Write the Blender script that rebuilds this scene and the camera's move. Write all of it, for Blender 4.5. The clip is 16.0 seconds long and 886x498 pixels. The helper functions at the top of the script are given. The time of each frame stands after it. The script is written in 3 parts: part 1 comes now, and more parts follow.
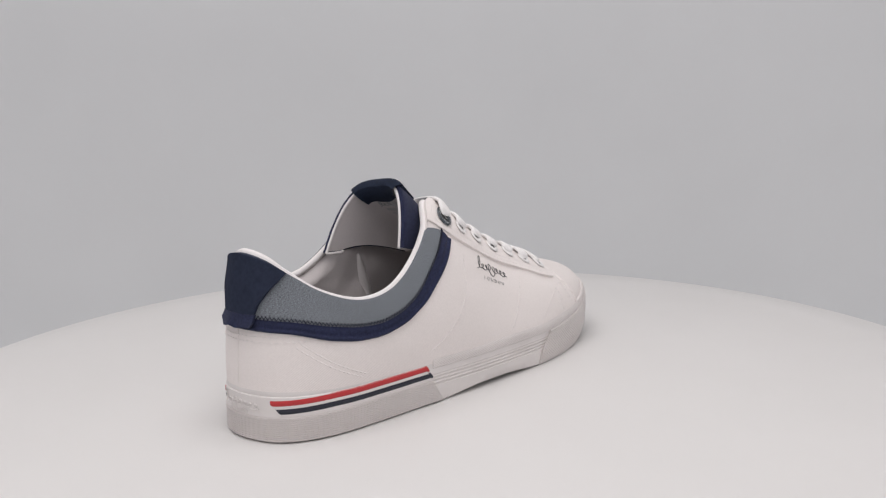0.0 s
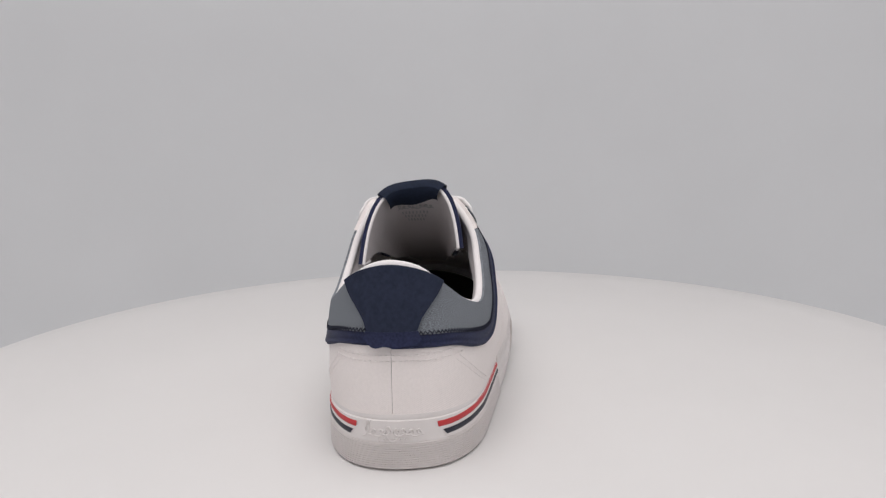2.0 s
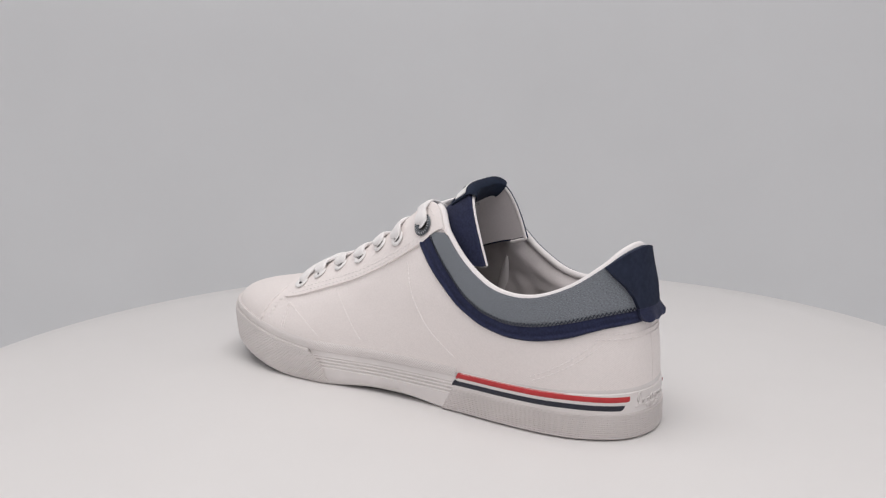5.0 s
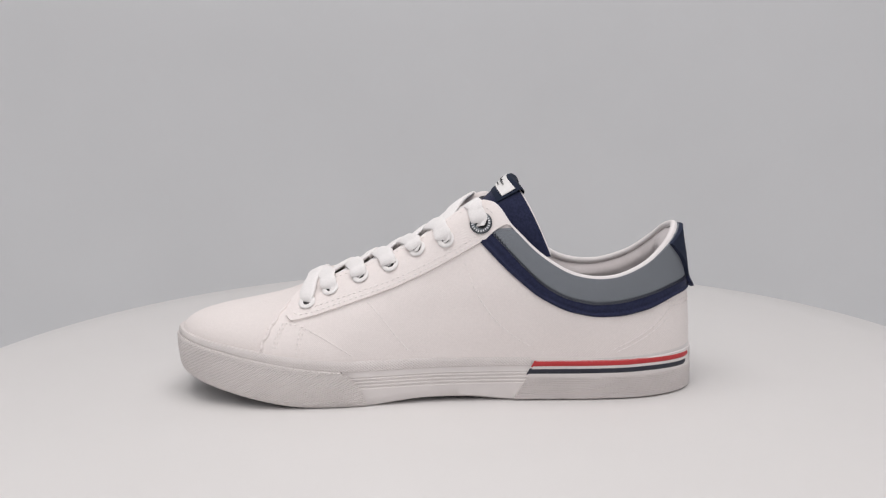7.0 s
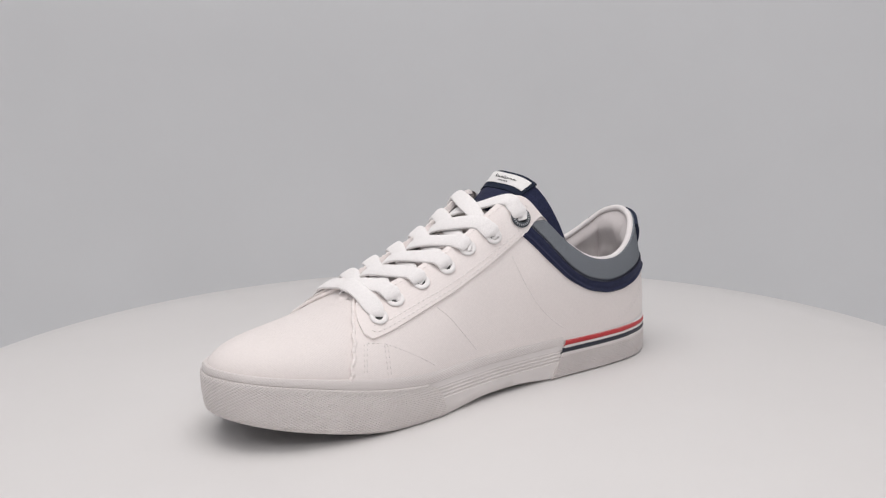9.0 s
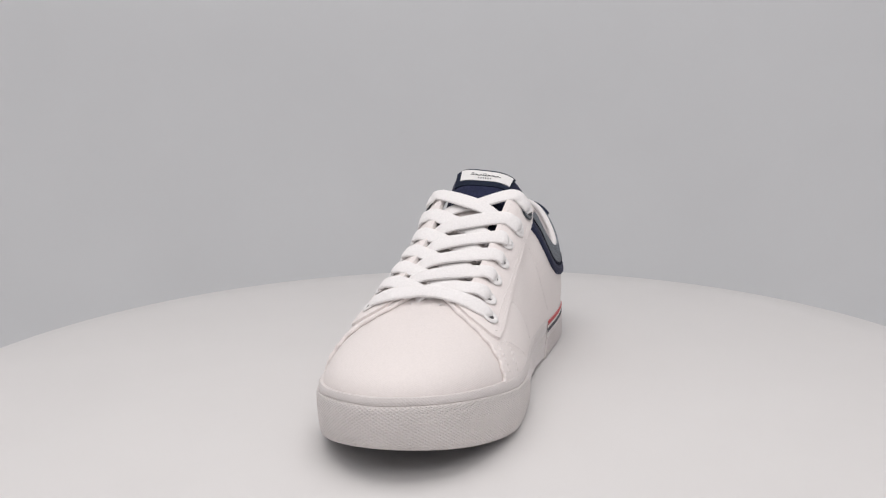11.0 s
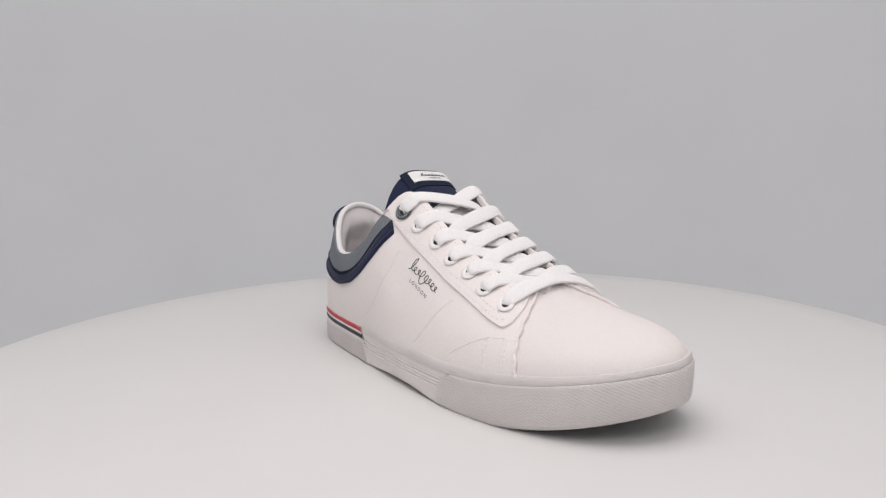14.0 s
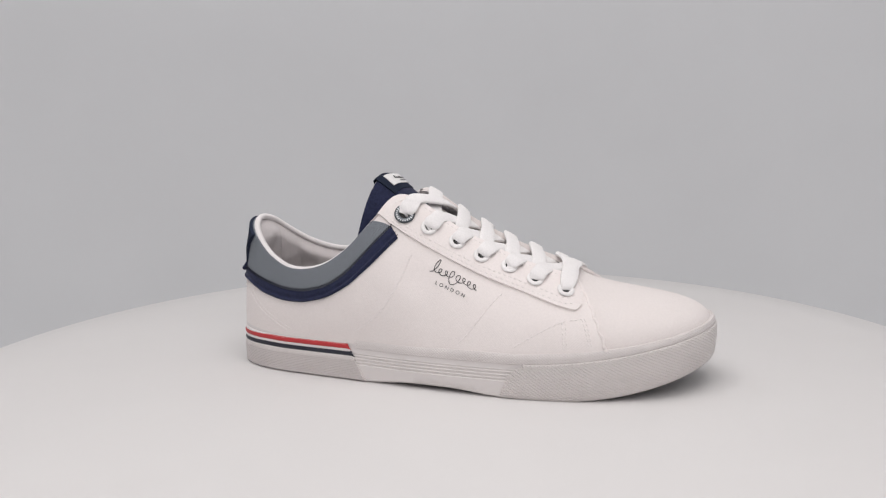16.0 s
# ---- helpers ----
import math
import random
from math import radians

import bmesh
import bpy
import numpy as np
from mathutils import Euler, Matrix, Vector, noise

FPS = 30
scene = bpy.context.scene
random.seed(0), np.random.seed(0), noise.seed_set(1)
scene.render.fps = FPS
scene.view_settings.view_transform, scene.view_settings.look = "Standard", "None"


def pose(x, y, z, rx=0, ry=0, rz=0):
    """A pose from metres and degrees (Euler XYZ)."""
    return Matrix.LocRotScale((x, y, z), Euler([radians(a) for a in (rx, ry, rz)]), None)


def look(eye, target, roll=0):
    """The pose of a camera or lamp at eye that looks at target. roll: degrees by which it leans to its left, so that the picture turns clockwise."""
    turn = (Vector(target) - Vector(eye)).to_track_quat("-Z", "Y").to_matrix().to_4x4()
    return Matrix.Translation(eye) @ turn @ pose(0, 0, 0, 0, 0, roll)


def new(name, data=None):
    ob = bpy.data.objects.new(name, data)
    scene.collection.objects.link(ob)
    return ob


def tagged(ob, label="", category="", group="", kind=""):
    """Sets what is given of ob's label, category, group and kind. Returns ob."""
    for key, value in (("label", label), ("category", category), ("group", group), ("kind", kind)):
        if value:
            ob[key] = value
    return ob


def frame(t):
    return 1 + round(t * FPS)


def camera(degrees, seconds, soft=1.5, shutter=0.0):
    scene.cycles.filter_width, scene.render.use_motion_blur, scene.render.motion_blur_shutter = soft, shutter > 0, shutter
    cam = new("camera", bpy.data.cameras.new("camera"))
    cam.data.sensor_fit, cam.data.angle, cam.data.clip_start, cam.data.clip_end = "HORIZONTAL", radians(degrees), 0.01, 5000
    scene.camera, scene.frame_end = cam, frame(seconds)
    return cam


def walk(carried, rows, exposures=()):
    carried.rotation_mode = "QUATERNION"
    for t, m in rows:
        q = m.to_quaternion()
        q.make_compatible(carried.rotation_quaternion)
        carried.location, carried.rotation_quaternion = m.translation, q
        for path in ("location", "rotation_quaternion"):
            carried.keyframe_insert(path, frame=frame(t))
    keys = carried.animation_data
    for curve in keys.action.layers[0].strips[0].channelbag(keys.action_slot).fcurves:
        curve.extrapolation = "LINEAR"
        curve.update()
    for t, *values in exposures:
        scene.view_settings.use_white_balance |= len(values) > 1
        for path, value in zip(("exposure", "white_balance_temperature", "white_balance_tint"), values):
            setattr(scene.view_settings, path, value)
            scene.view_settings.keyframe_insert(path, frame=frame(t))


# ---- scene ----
# ---- camera ----
cam = camera(57.63, 16.0, soft=1.25)
EYE = Vector((0.0, -0.48, 0.157))
CAM_POSE = look(EYE, EYE + Vector((-0.00256, 0.98634, -0.1647)), -1.245)
walk(cam, [(0.0, CAM_POSE), (16.0, CAM_POSE)])

# ---- light ----
world = bpy.data.worlds.new("world")
scene.world = world
world.use_nodes = True
world.node_tree.nodes["Background"].inputs[0].default_value = (0.9, 0.95, 1.0, 1)
world.node_tree.nodes["Background"].inputs[1].default_value = 0.1
scene.view_settings.exposure = 0.0


def panel_lamp(x, y, z, sx, sy, watts, color, target):
    data = bpy.data.lights.new("panel_lamp", "AREA")
    data.shape, data.size, data.size_y, data.energy, data.color = "RECTANGLE", sx, sy, watts, color
    lamp = new("panel_lamp", data)
    lamp.matrix_world = look((x, y, z), target)
    return lamp


panel_lamp(-0.05, -0.18, 0.87, 0.72, 0.6, 4.1, (1.0, 0.962, 0.945), (-0.05, -0.14, 0))
panel_lamp(0.04, -0.66, 0.62, 0.75, 0.25, 1.55, (1.0, 0.96, 0.95), (0, 0.0, 0.02))


# ---- materials ----
class Nodes:
    """A small builder for node materials."""

    def __init__(self, name, color, rough=0.6, metal=0.0, spec=0.5):
        self.mat = bpy.data.materials.new(name)
        self.mat.use_nodes = True
        self.t = self.mat.node_tree
        self.b = self.t.nodes["Principled BSDF"]
        self.b.inputs["Base Color"].default_value = (*color, 1)
        self.b.inputs["Roughness"].default_value = rough
        self.b.inputs["Metallic"].default_value = metal
        self.b.inputs["Specular IOR Level"].default_value = spec
        self.color = color

    def node(self, kind, **values):
        n = self.t.nodes.new(kind)
        for k, v in values.items():
            n.inputs[k.replace("_", " ")].default_value = v
        return n

    def link(self, a, b):
        self.t.links.new(a, b)

    def math(self, op, a, b=None):
        n = self.t.nodes.new("ShaderNodeMath")
        n.operation = op
        for i, v in enumerate((a, b)):
            if v is None:
                continue
            if isinstance(v, (int, float)):
                n.inputs[i].default_value = v
            else:
                self.link(v, n.inputs[i])
        return n.outputs[0]

    def uv(self):
        n = self.t.nodes.new("ShaderNodeUVMap")
        n.uv_map = "UVMap"
        s = self.t.nodes.new("ShaderNodeSeparateXYZ")
        self.link(n.outputs[0], s.inputs[0])
        return s.outputs[0], s.outputs[1]

    def place(self):
        return self.t.nodes.new("ShaderNodeTexCoord").outputs["Object"]

    def noise(self, scale, detail=3.0, rough=0.55):
        n = self.node("ShaderNodeTexNoise", Scale=scale, Detail=detail, Roughness=rough)
        self.link(self.place(), n.inputs["Vector"])
        return n.outputs["Fac"]

    def vary(self, fac, dark, light):
        """The base colour moves between dark and light times its own value."""
        n = self.t.nodes.new("ShaderNodeValToRGB")
        n.color_ramp.elements[0].position, n.color_ramp.elements[1].position = 0.3, 0.7
        n.color_ramp.elements[0].color = (*[c * dark for c in self.color], 1)
        n.color_ramp.elements[1].color = (*[min(1, c * light) for c in self.color], 1)
        self.link(fac, n.inputs["Fac"])
        self.link(n.outputs["Color"], self.b.inputs["Base Color"])
        return self

    def bump(self, height, metres, strength=1.0):
        n = self.node("ShaderNodeBump", Strength=strength, Distance=metres)
        self.link(height, n.inputs["Height"])
        if self.b.inputs["Normal"].links:
            self.link(self.b.inputs["Normal"].links[0].from_socket, n.inputs["Normal"])
        self.link(n.outputs["Normal"], self.b.inputs["Normal"])
        return self

    def wave(self, coord, period):
        return self.math("SINE", self.math("MULTIPLY", coord, 2 * math.pi / period))

    def weave(self, pu, pv):
        u, v = self.uv()
        return self.math("MULTIPLY", self.wave(u, pu), self.wave(v, pv))


    def lozenges(self, pu, pv):
        """Rows of raised diamonds between two families of slanted grooves."""
        u, v = self.uv()
        a, b = self.math("DIVIDE", u, pu), self.math("DIVIDE", v, pv)
        one = self.math("ABSOLUTE", self.math("SINE", self.math("MULTIPLY", self.math("ADD", a, b), math.pi)))
        two = self.math("ABSOLUTE", self.math("SINE", self.math("MULTIPLY", self.math("SUBTRACT", a, b), math.pi)))
        return self.math("POWER", self.math("MULTIPLY", one, two), 0.6)

    def threads(self, pu, pv):
        """Plain weave: warp and weft ribs that take turns on top."""
        u, v = self.uv()
        over = self.math("MULTIPLY", self.wave(u, pu), self.wave(v, pv))
        return self.math("ADD", self.math("MULTIPLY", over, 0.7), self.math("MULTIPLY", self.wave(v, pv), 0.12))


def canvas(name, color, pu=0.0012, pv=0.0009, depth=0.00013, dark=0.965, light=1.015, fold=0.0006):
    m = Nodes(name, color, 0.92, spec=0.15)
    threads = m.threads(pu, pv)
    both = m.math("ADD", m.math("MULTIPLY", threads, 0.12), m.noise(900, 3))
    m.vary(both, dark, light)
    m.bump(threads, depth, 0.35)
    m.bump(m.noise(45, 2), fold, 0.25)
    m.b.inputs["Sheen Weight"].default_value = 0.08
    return m.mat


def rubber(name, color, kind):
    m = Nodes(name, color, 0.55, spec=0.35)
    m.vary(m.noise(35, 5), 0.93, 1.03)
    if kind == "diamond":
        m.bump(m.lozenges(0.0026, 0.0016), 0.00042, 0.9)
    elif kind == "fine":
        m.bump(m.lozenges(0.0018, 0.0015), 0.0003, 0.8)
    m.bump(m.noise(700, 2), 0.00006, 0.3)
    return m.mat


def plain(name, color, rough, grain=300, depth=0.0001, dark=0.9, light=1.06, metal=0.0, spec=0.4):
    m = Nodes(name, color, rough, metal, spec)
    m.vary(m.noise(grain, 4), dark, light)
    m.bump(m.noise(grain * 2, 3), depth, 0.5)
    return m.mat


def chambray():
    m = Nodes("chambray", (0.185, 0.200, 0.222), 0.95, spec=0.1)
    u, v = m.uv()
    n = m.node("ShaderNodeTexNoise", Scale=1.0, Detail=3.0, Roughness=0.7)
    c = m.t.nodes.new("ShaderNodeCombineXYZ")
    m.link(m.math("MULTIPLY", u, 1100), c.inputs[0])
    m.link(m.math("MULTIPLY", v, 3000), c.inputs[1])
    m.link(c.outputs[0], n.inputs["Vector"])
    m.vary(n.outputs["Fac"], 0.28, 1.8)
    m.bump(m.weave(0.0007, 0.0007), 0.00008, 0.6)
    return m.mat


WHITE = canvas("white_canvas", (0.85, 0.792, 0.774), fold=0.0018)
VAMP = canvas("white_vamp_canvas", (0.81, 0.754, 0.736), 0.0011, 0.0009, 0.0002)
EDGE = canvas("white_collar_edge", (0.80, 0.765, 0.763), 0.0006, 0.0006, 0.00006, fold=0.002)
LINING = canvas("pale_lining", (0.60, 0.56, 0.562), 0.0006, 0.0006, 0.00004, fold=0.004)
LACE = canvas("white_lace", (0.85, 0.828, 0.824), 0.0016, 0.0011, 0.00016, 0.95, 1.03)
NAVY = canvas("navy_twill", (0.021, 0.025, 0.058), 0.0008, 0.0006, 0.00008, 0.75, 1.3)
SUEDE = plain("navy_suede", (0.026, 0.032, 0.055), 0.95, 420, 0.00015, 0.85, 1.15, spec=0.1)
DARK_NAVY = plain("dark_navy_strap", (0.012, 0.018, 0.036), 0.8, 400, 0.00008, 0.8, 1.2, spec=0.2)
CHAMBRAY = chambray()
RUBBER = rubber("white_rubber", (0.755, 0.714, 0.703), "plain")
RUBBER_DIAMOND = rubber("diamond_rubber", (0.775, 0.727, 0.71), "diamond")
RUBBER_FINE = rubber("fine_rubber", (0.755, 0.708, 0.694), "fine")
RUBBER_GREY = rubber("grey_rubber", (0.66, 0.615, 0.605), "plain")
RED = plain("red_paint", (0.52, 0.04, 0.045), 0.5, 200, 0.00003)
STRIPE_NAVY = plain("navy_paint", (0.02, 0.022, 0.035), 0.5, 200, 0.00003)
INK = plain("black_ink", (0.02, 0.022, 0.025), 0.7, 300, 0.00001)
GREY_INK = plain("grey_ink", (0.42, 0.42, 0.43), 0.7, 300, 0.00001)
THREAD = plain("white_thread", (0.84, 0.79, 0.775), 0.8, 900, 0.00005)
NAVY_THREAD = plain("navy_thread", (0.012, 0.014, 0.03), 0.8, 900, 0.00005)
LABEL = plain("white_label_satin", (0.80, 0.79, 0.78), 0.6, 500, 0.00004, 0.96, 1.03)
EYELET = plain("white_enamel", (0.82, 0.80, 0.795), 0.35, 300, 0.00003, 0.97, 1.02)
METAL = plain("gunmetal", (0.10, 0.11, 0.12), 0.35, 400, 0.00004, 0.8, 1.2, metal=0.8)
STEEL = plain("light_metal", (0.5, 0.51, 0.53), 0.35, 400, 0.00004, 0.8, 1.2, metal=0.8)
HOLE = plain("dark_hole", (0.05, 0.05, 0.05), 0.9, 300, 0.00003)
INSOLE = plain("insole_cloth", (0.07, 0.065, 0.06), 0.95, 400, 0.0001)
# unseen underside, darkened so less light bounces beneath the toe
OUTSOLE = plain("shadow_deepening_outsole", (0.16, 0.15, 0.15), 0.8, 200, 0.0001)
SEAM = plain("seam_shadow_thread", (0.45, 0.43, 0.42), 0.9, 300, 0.00003)
DISC = plain("white_turntable_laminate", (0.708, 0.694, 0.689), 0.62, 9, 0.00004, 0.985, 1.01, spec=0.2)
BACK = plain("light_grey_backdrop", (0.604, 0.612, 0.627), 0.9, 7, 0.0001, 0.985, 1.012, spec=0.1)


# ---- mesh helpers ----
def toe_twist(V):
    """The toe rolls a little: its inner edge stands higher than its outer one."""
    V = np.array(V, float)
    k = np.clip((V[:, 0] - 0.185) / 0.085, 0, 1)
    V[:, 2] += 0.038 * V[:, 1] * k * k * (3 - 2 * k)
    return V


def mesh_object(name, verts, faces, uvs, material, parent=None, label="", smooth=True):
    me = bpy.data.meshes.new(name)
    if parent and parent.name != "turntable":
        verts = toe_twist(verts)
    me.from_pydata([tuple(v) for v in verts], [], faces)
    me.validate()
    if uvs is not None:
        layer = me.uv_layers.new(name="UVMap")
        idx = np.zeros(len(me.loops), dtype=np.int32)
        me.loops.foreach_get("vertex_index", idx)
        layer.data.foreach_set("uv", np.asarray(uvs, dtype=np.float32)[idx].ravel())
    me.materials.append(material)
    me.polygons.foreach_set("use_smooth", [smooth] * len(me.polygons))
    if smooth:
        me.set_sharp_from_angle(angle=radians(42))
    ob = new(name, me)
    if parent:
        ob.parent = parent
    if label:
        tagged(ob, label)
    return ob


def part(name, bm, material, parent=None, label="", smooth=True):
    me = bpy.data.meshes.new(name)
    bmesh.ops.recalc_face_normals(bm, faces=bm.faces)
    bm.to_mesh(me)
    bm.free()
    me.materials.append(material)
    me.polygons.foreach_set("use_smooth", [smooth] * len(me.polygons))
    ob = new(name, me)
    if parent:
        ob.parent = parent
    if label:
        tagged(ob, label)
    return ob


def grid_faces(na, nb, start=0, flip=False, wrap=False):
    out = []
    for i in range(na if wrap else na - 1):
        for j in range(nb - 1):
            a, b = start + i * nb + j, start + ((i + 1) % na) * nb + j
            f = (a, b, b + 1, a + 1)
            out.append(f[::-1] if flip else f)
    return out


def lengths(G):
    """Distances along both ways of a grid of points, as texture coordinates in metres."""
    na, nb = G.shape[:2]
    u = np.zeros((na, nb))
    v = np.zeros((na, nb))
    u[1:] = np.cumsum(np.linalg.norm(np.diff(G, axis=0), axis=2).mean(axis=1))[:, None]
    v[:, 1:] = np.cumsum(np.linalg.norm(np.diff(G, axis=1), axis=2), axis=1)
    return np.stack([u, v], 2)


def smoothstep(a, b, x):
    t = np.clip((x - a) / (b - a), 0, 1)
    return t * t * (3 - 2 * t)


# ---- backdrop and turntable ----
def build_setting():
    # one sheet: a floor that bends up into a wall, which curves round behind the disc and runs forward on both sides
    R, low, bend, tall = 0.43, -0.036, 0.10, 0.27
    path = [(-R, -0.95 + 0.95 * k / 8, -1.0, 0.0) for k in range(8)]
    for k in range(65):
        a = math.pi * (1 - k / 64)
        path.append((R * math.cos(a), R * math.sin(a), math.cos(a), math.sin(a)))
    path += [(R, -0.95 * (k + 1) / 8, 1.0, 0.0) for k in range(8)]
    prof = [(-R, low), (-0.2, low), (-bend, low)]
    for k in range(1, 25):
        a = math.radians(90 * k / 24)
        prof.append((-bend + bend * math.sin(a), low + tall - tall * math.cos(a)))
    prof += [(0.0, z) for z in (0.2, 0.3, 0.5, 0.7, 0.9)]
    V = [(x + nx * d, y + ny * d, z) for x, y, nx, ny in path for d, z in prof]
    ob = mesh_object("backdrop", V, grid_faces(len(path), len(prof)), None, BACK)
    tagged(ob, "seamless light grey paper backdrop curving round behind the turntable", "backdrop", kind="structure")

    def slab(name, lo, hi, label, category):
        bm = bmesh.new()
        bmesh.ops.create_cube(bm, size=1)
        for v in bm.verts:
            v.co = [lo[i] + (v.co[i] + 0.5) * (hi[i] - lo[i]) for i in range(3)]
        o = part(name, bm, BACK, smooth=False)
        tagged(o, label, category, kind="structure")

    slab("wall_south", (-0.46, -0.97, -0.045), (0.46, -0.952, 0.9), "plain light grey front wall of the photo booth", "wall")
    slab("ceiling", (-0.47, -0.97, 0.902), (0.47, 0.47, 0.92), "plain light grey ceiling of the photo booth", "ceiling")


def build_turntable():
    R, T = 0.328, 0.018
    prof = [(0.0, 0.0), (0.1, 0.0), (0.2, 0.0), (0.3, 0.0), (R - 0.002, 0.0), (R - 0.0006, -0.0006), (R, -0.002),
            (R, -T + 0.002), (R - 0.002, -T), (0.15, -T), (0.0, -T)]
    n = 192
    V, F = [], []
    for i in range(n):
        a = 2 * math.pi * i / n
        for r, z in prof:
            V.append((max(r, 1e-4) * math.cos(a), max(r, 1e-4) * math.sin(a), z))
    F = grid_faces(n, len(prof), wrap=True)
    table = tagged(new("turntable"), "round white laminate turntable disc under the shoe", "turntable")
    mesh_object("disc", V, F, None, DISC, table)
    bm = bmesh.new()
    bmesh.ops.create_cone(bm, cap_ends=True, segments=64, radius1=0.12, radius2=0.12, depth=0.0145)
    bmesh.ops.translate(bm, verts=bm.verts, vec=(0, 0, -0.0249))
    part("base", bm, DISC, table)
    return table


build_setting()
turntable = build_turntable()

# ---- the shoe's surface ----
# Stations run from the heel's middle (0) along each side to the toe's middle (16). x forward, y to the shoe's left.
BASE_X = [0.0020, 0.0062, 0.0175, 0.035, 0.060, 0.090, 0.112, 0.130, 0.148, 0.170, 0.190, 0.210, 0.233, 0.2555, 0.276, 0.2905, 0.2960]
BASE_YL = [0.0, 0.0155, 0.0258, 0.0326, 0.0350, 0.0350, 0.0355, 0.0362, 0.0375, 0.041, 0.0445, 0.0468, 0.0475, 0.0438, 0.0360, 0.0228, 0.006]
BASE_YR = [0.0, -0.0185, -0.0295, -0.0362, -0.0400, -0.0435, -0.0468, -0.0492, -0.0508, -0.0522, -0.0525, -0.0510, -0.0475, -0.0405, -0.0290, -0.0125, 0.006]
TOP_X = [0.009, 0.012, 0.019, 0.032, 0.050, 0.070, 0.088, 0.103, 0.118, 0.150, 0.177, 0.200, 0.2135, 0.2155, 0.216, 0.2162, 0.2162]
TOP_Z = [0.0925, 0.0897, 0.0825, 0.0732, 0.0675, 0.0695, 0.0800, 0.0945, 0.1085, 0.0890, 0.0758, 0.0672, 0.0640, 0.0645, 0.0646, 0.0646, 0.0646]
TOP_YL = [0.0, 0.0115, 0.0200, 0.0280, 0.0335, 0.0345, 0.0330, 0.0295, 0.0210, 0.0184, 0.0180, 0.0175, 0.0138, 0.0075, 0.0045, 0.0034, 0.0030]
TOP_YR = [0.0, -0.0125, -0.0210, -0.0290, -0.0362, -0.0380, -0.0368, -0.0332, -0.0215, -0.0190, -0.0190, -0.0190, -0.0160, -0.0055, 0.0008, 0.0022, 0.0030]
RISE = [0.5, 0.5, 0.5, 0.5, 0.5, 0.5, 0.48, 0.38, 0.28, 0.33, 0.38, 0.42, 0.43, 0.54, 0.60, 0.62, 0.62]
RISE_R = [0.5, 0.5, 0.5, 0.5, 0.5, 0.48, 0.42, 0.32, 0.20, 0.20, 0.30, 0.40, 0.44, 0.54, 0.60, 0.62, 0.62]
FLARE_R = [0.25, 0.25, 0.3, 0.35, 0.4, 0.4, 0.40, 0.36, 0.33, 0.40, 0.46, 0.5, 0.48, 0.42, 0.40, 0.39, 0.39]
FLARE = [0.25, 0.25, 0.3, 0.35, 0.4, 0.4, 0.42, 0.42, 0.40, 0.46, 0.48, 0.48, 0.46, 0.42, 0.40, 0.39, 0.39]
BULGE = [0.0, 0.0004, 0.0008, 0.0014, 0.0020, 0.0024, 0.0024, 0.0018, 0.0006] + [0.0] * 8  # soft padding of the heel and collar
SINK = [0.35, 0.35, 0.35, 0.35, 0.35, 0.32, 0.28, 0.2, 0.13, 0.12, 0.12, 0.16, 0.24, 0.38, 0.50, 0.57, 0.60]


def ring(left, right):
    """Values at the stations 0..31 round the whole shoe: the left side forward, then back along the right."""
    return np.array(list(left) + [right[k] for k in range(15, 0, -1)])


def glide(values, q):
    q = np.asarray(q, dtype=float)
    i = np.floor(q).astype(int)
    t = q - i
    p = [values[(i + k) % 32] for k in (-1, 0, 1, 2)]
    return 0.5 * (2 * p[1] + (p[2] - p[0]) * t + (2 * p[0] - 5 * p[1] + 4 * p[2] - p[3]) * t ** 2
                  + (3 * p[1] - p[0] - 3 * p[2] + p[3]) * t ** 3)


R_BX, R_BY = ring(BASE_X, BASE_X), ring(BASE_YL, BASE_YR)
LOWER = [0.0, 0.0003, 0.0008, 0.0015, 0.002, 0.0018, 0.0012] + [0.0] * 10  # the outer side's collar dips deeper
R_TX, R_TZ, R_TY = ring(TOP_X, TOP_X), ring(TOP_Z, np.subtract(TOP_Z, LOWER)), ring(TOP_YL, TOP_YR)
R_BULGE = ring(BULGE, BULGE)
R_RISE, R_FLARE, R_SINK = ring(RISE, RISE_R), ring(FLARE, FLARE_R), ring(SINK, SINK)


def fox_top(x):
    """The height of the sole wall's upper edge."""
    return 0.0258 + 0.0130 * np.clip((x - 0.192) / 0.104, 0, 1) ** 1.4 + 0.001 * smoothstep(0.05, 0.0, x)


def sole_low(x):
    """The height of the sole's underside: flat heel, slight arch, flat ball, raised toe."""
    arch = 0.0028 * smoothstep(0.096, 0.135, x) * smoothstep(0.19, 0.15, x)
    return arch + 0.0155 * np.clip((x - 0.215) / 0.081, 0, 1.1) ** 1.5


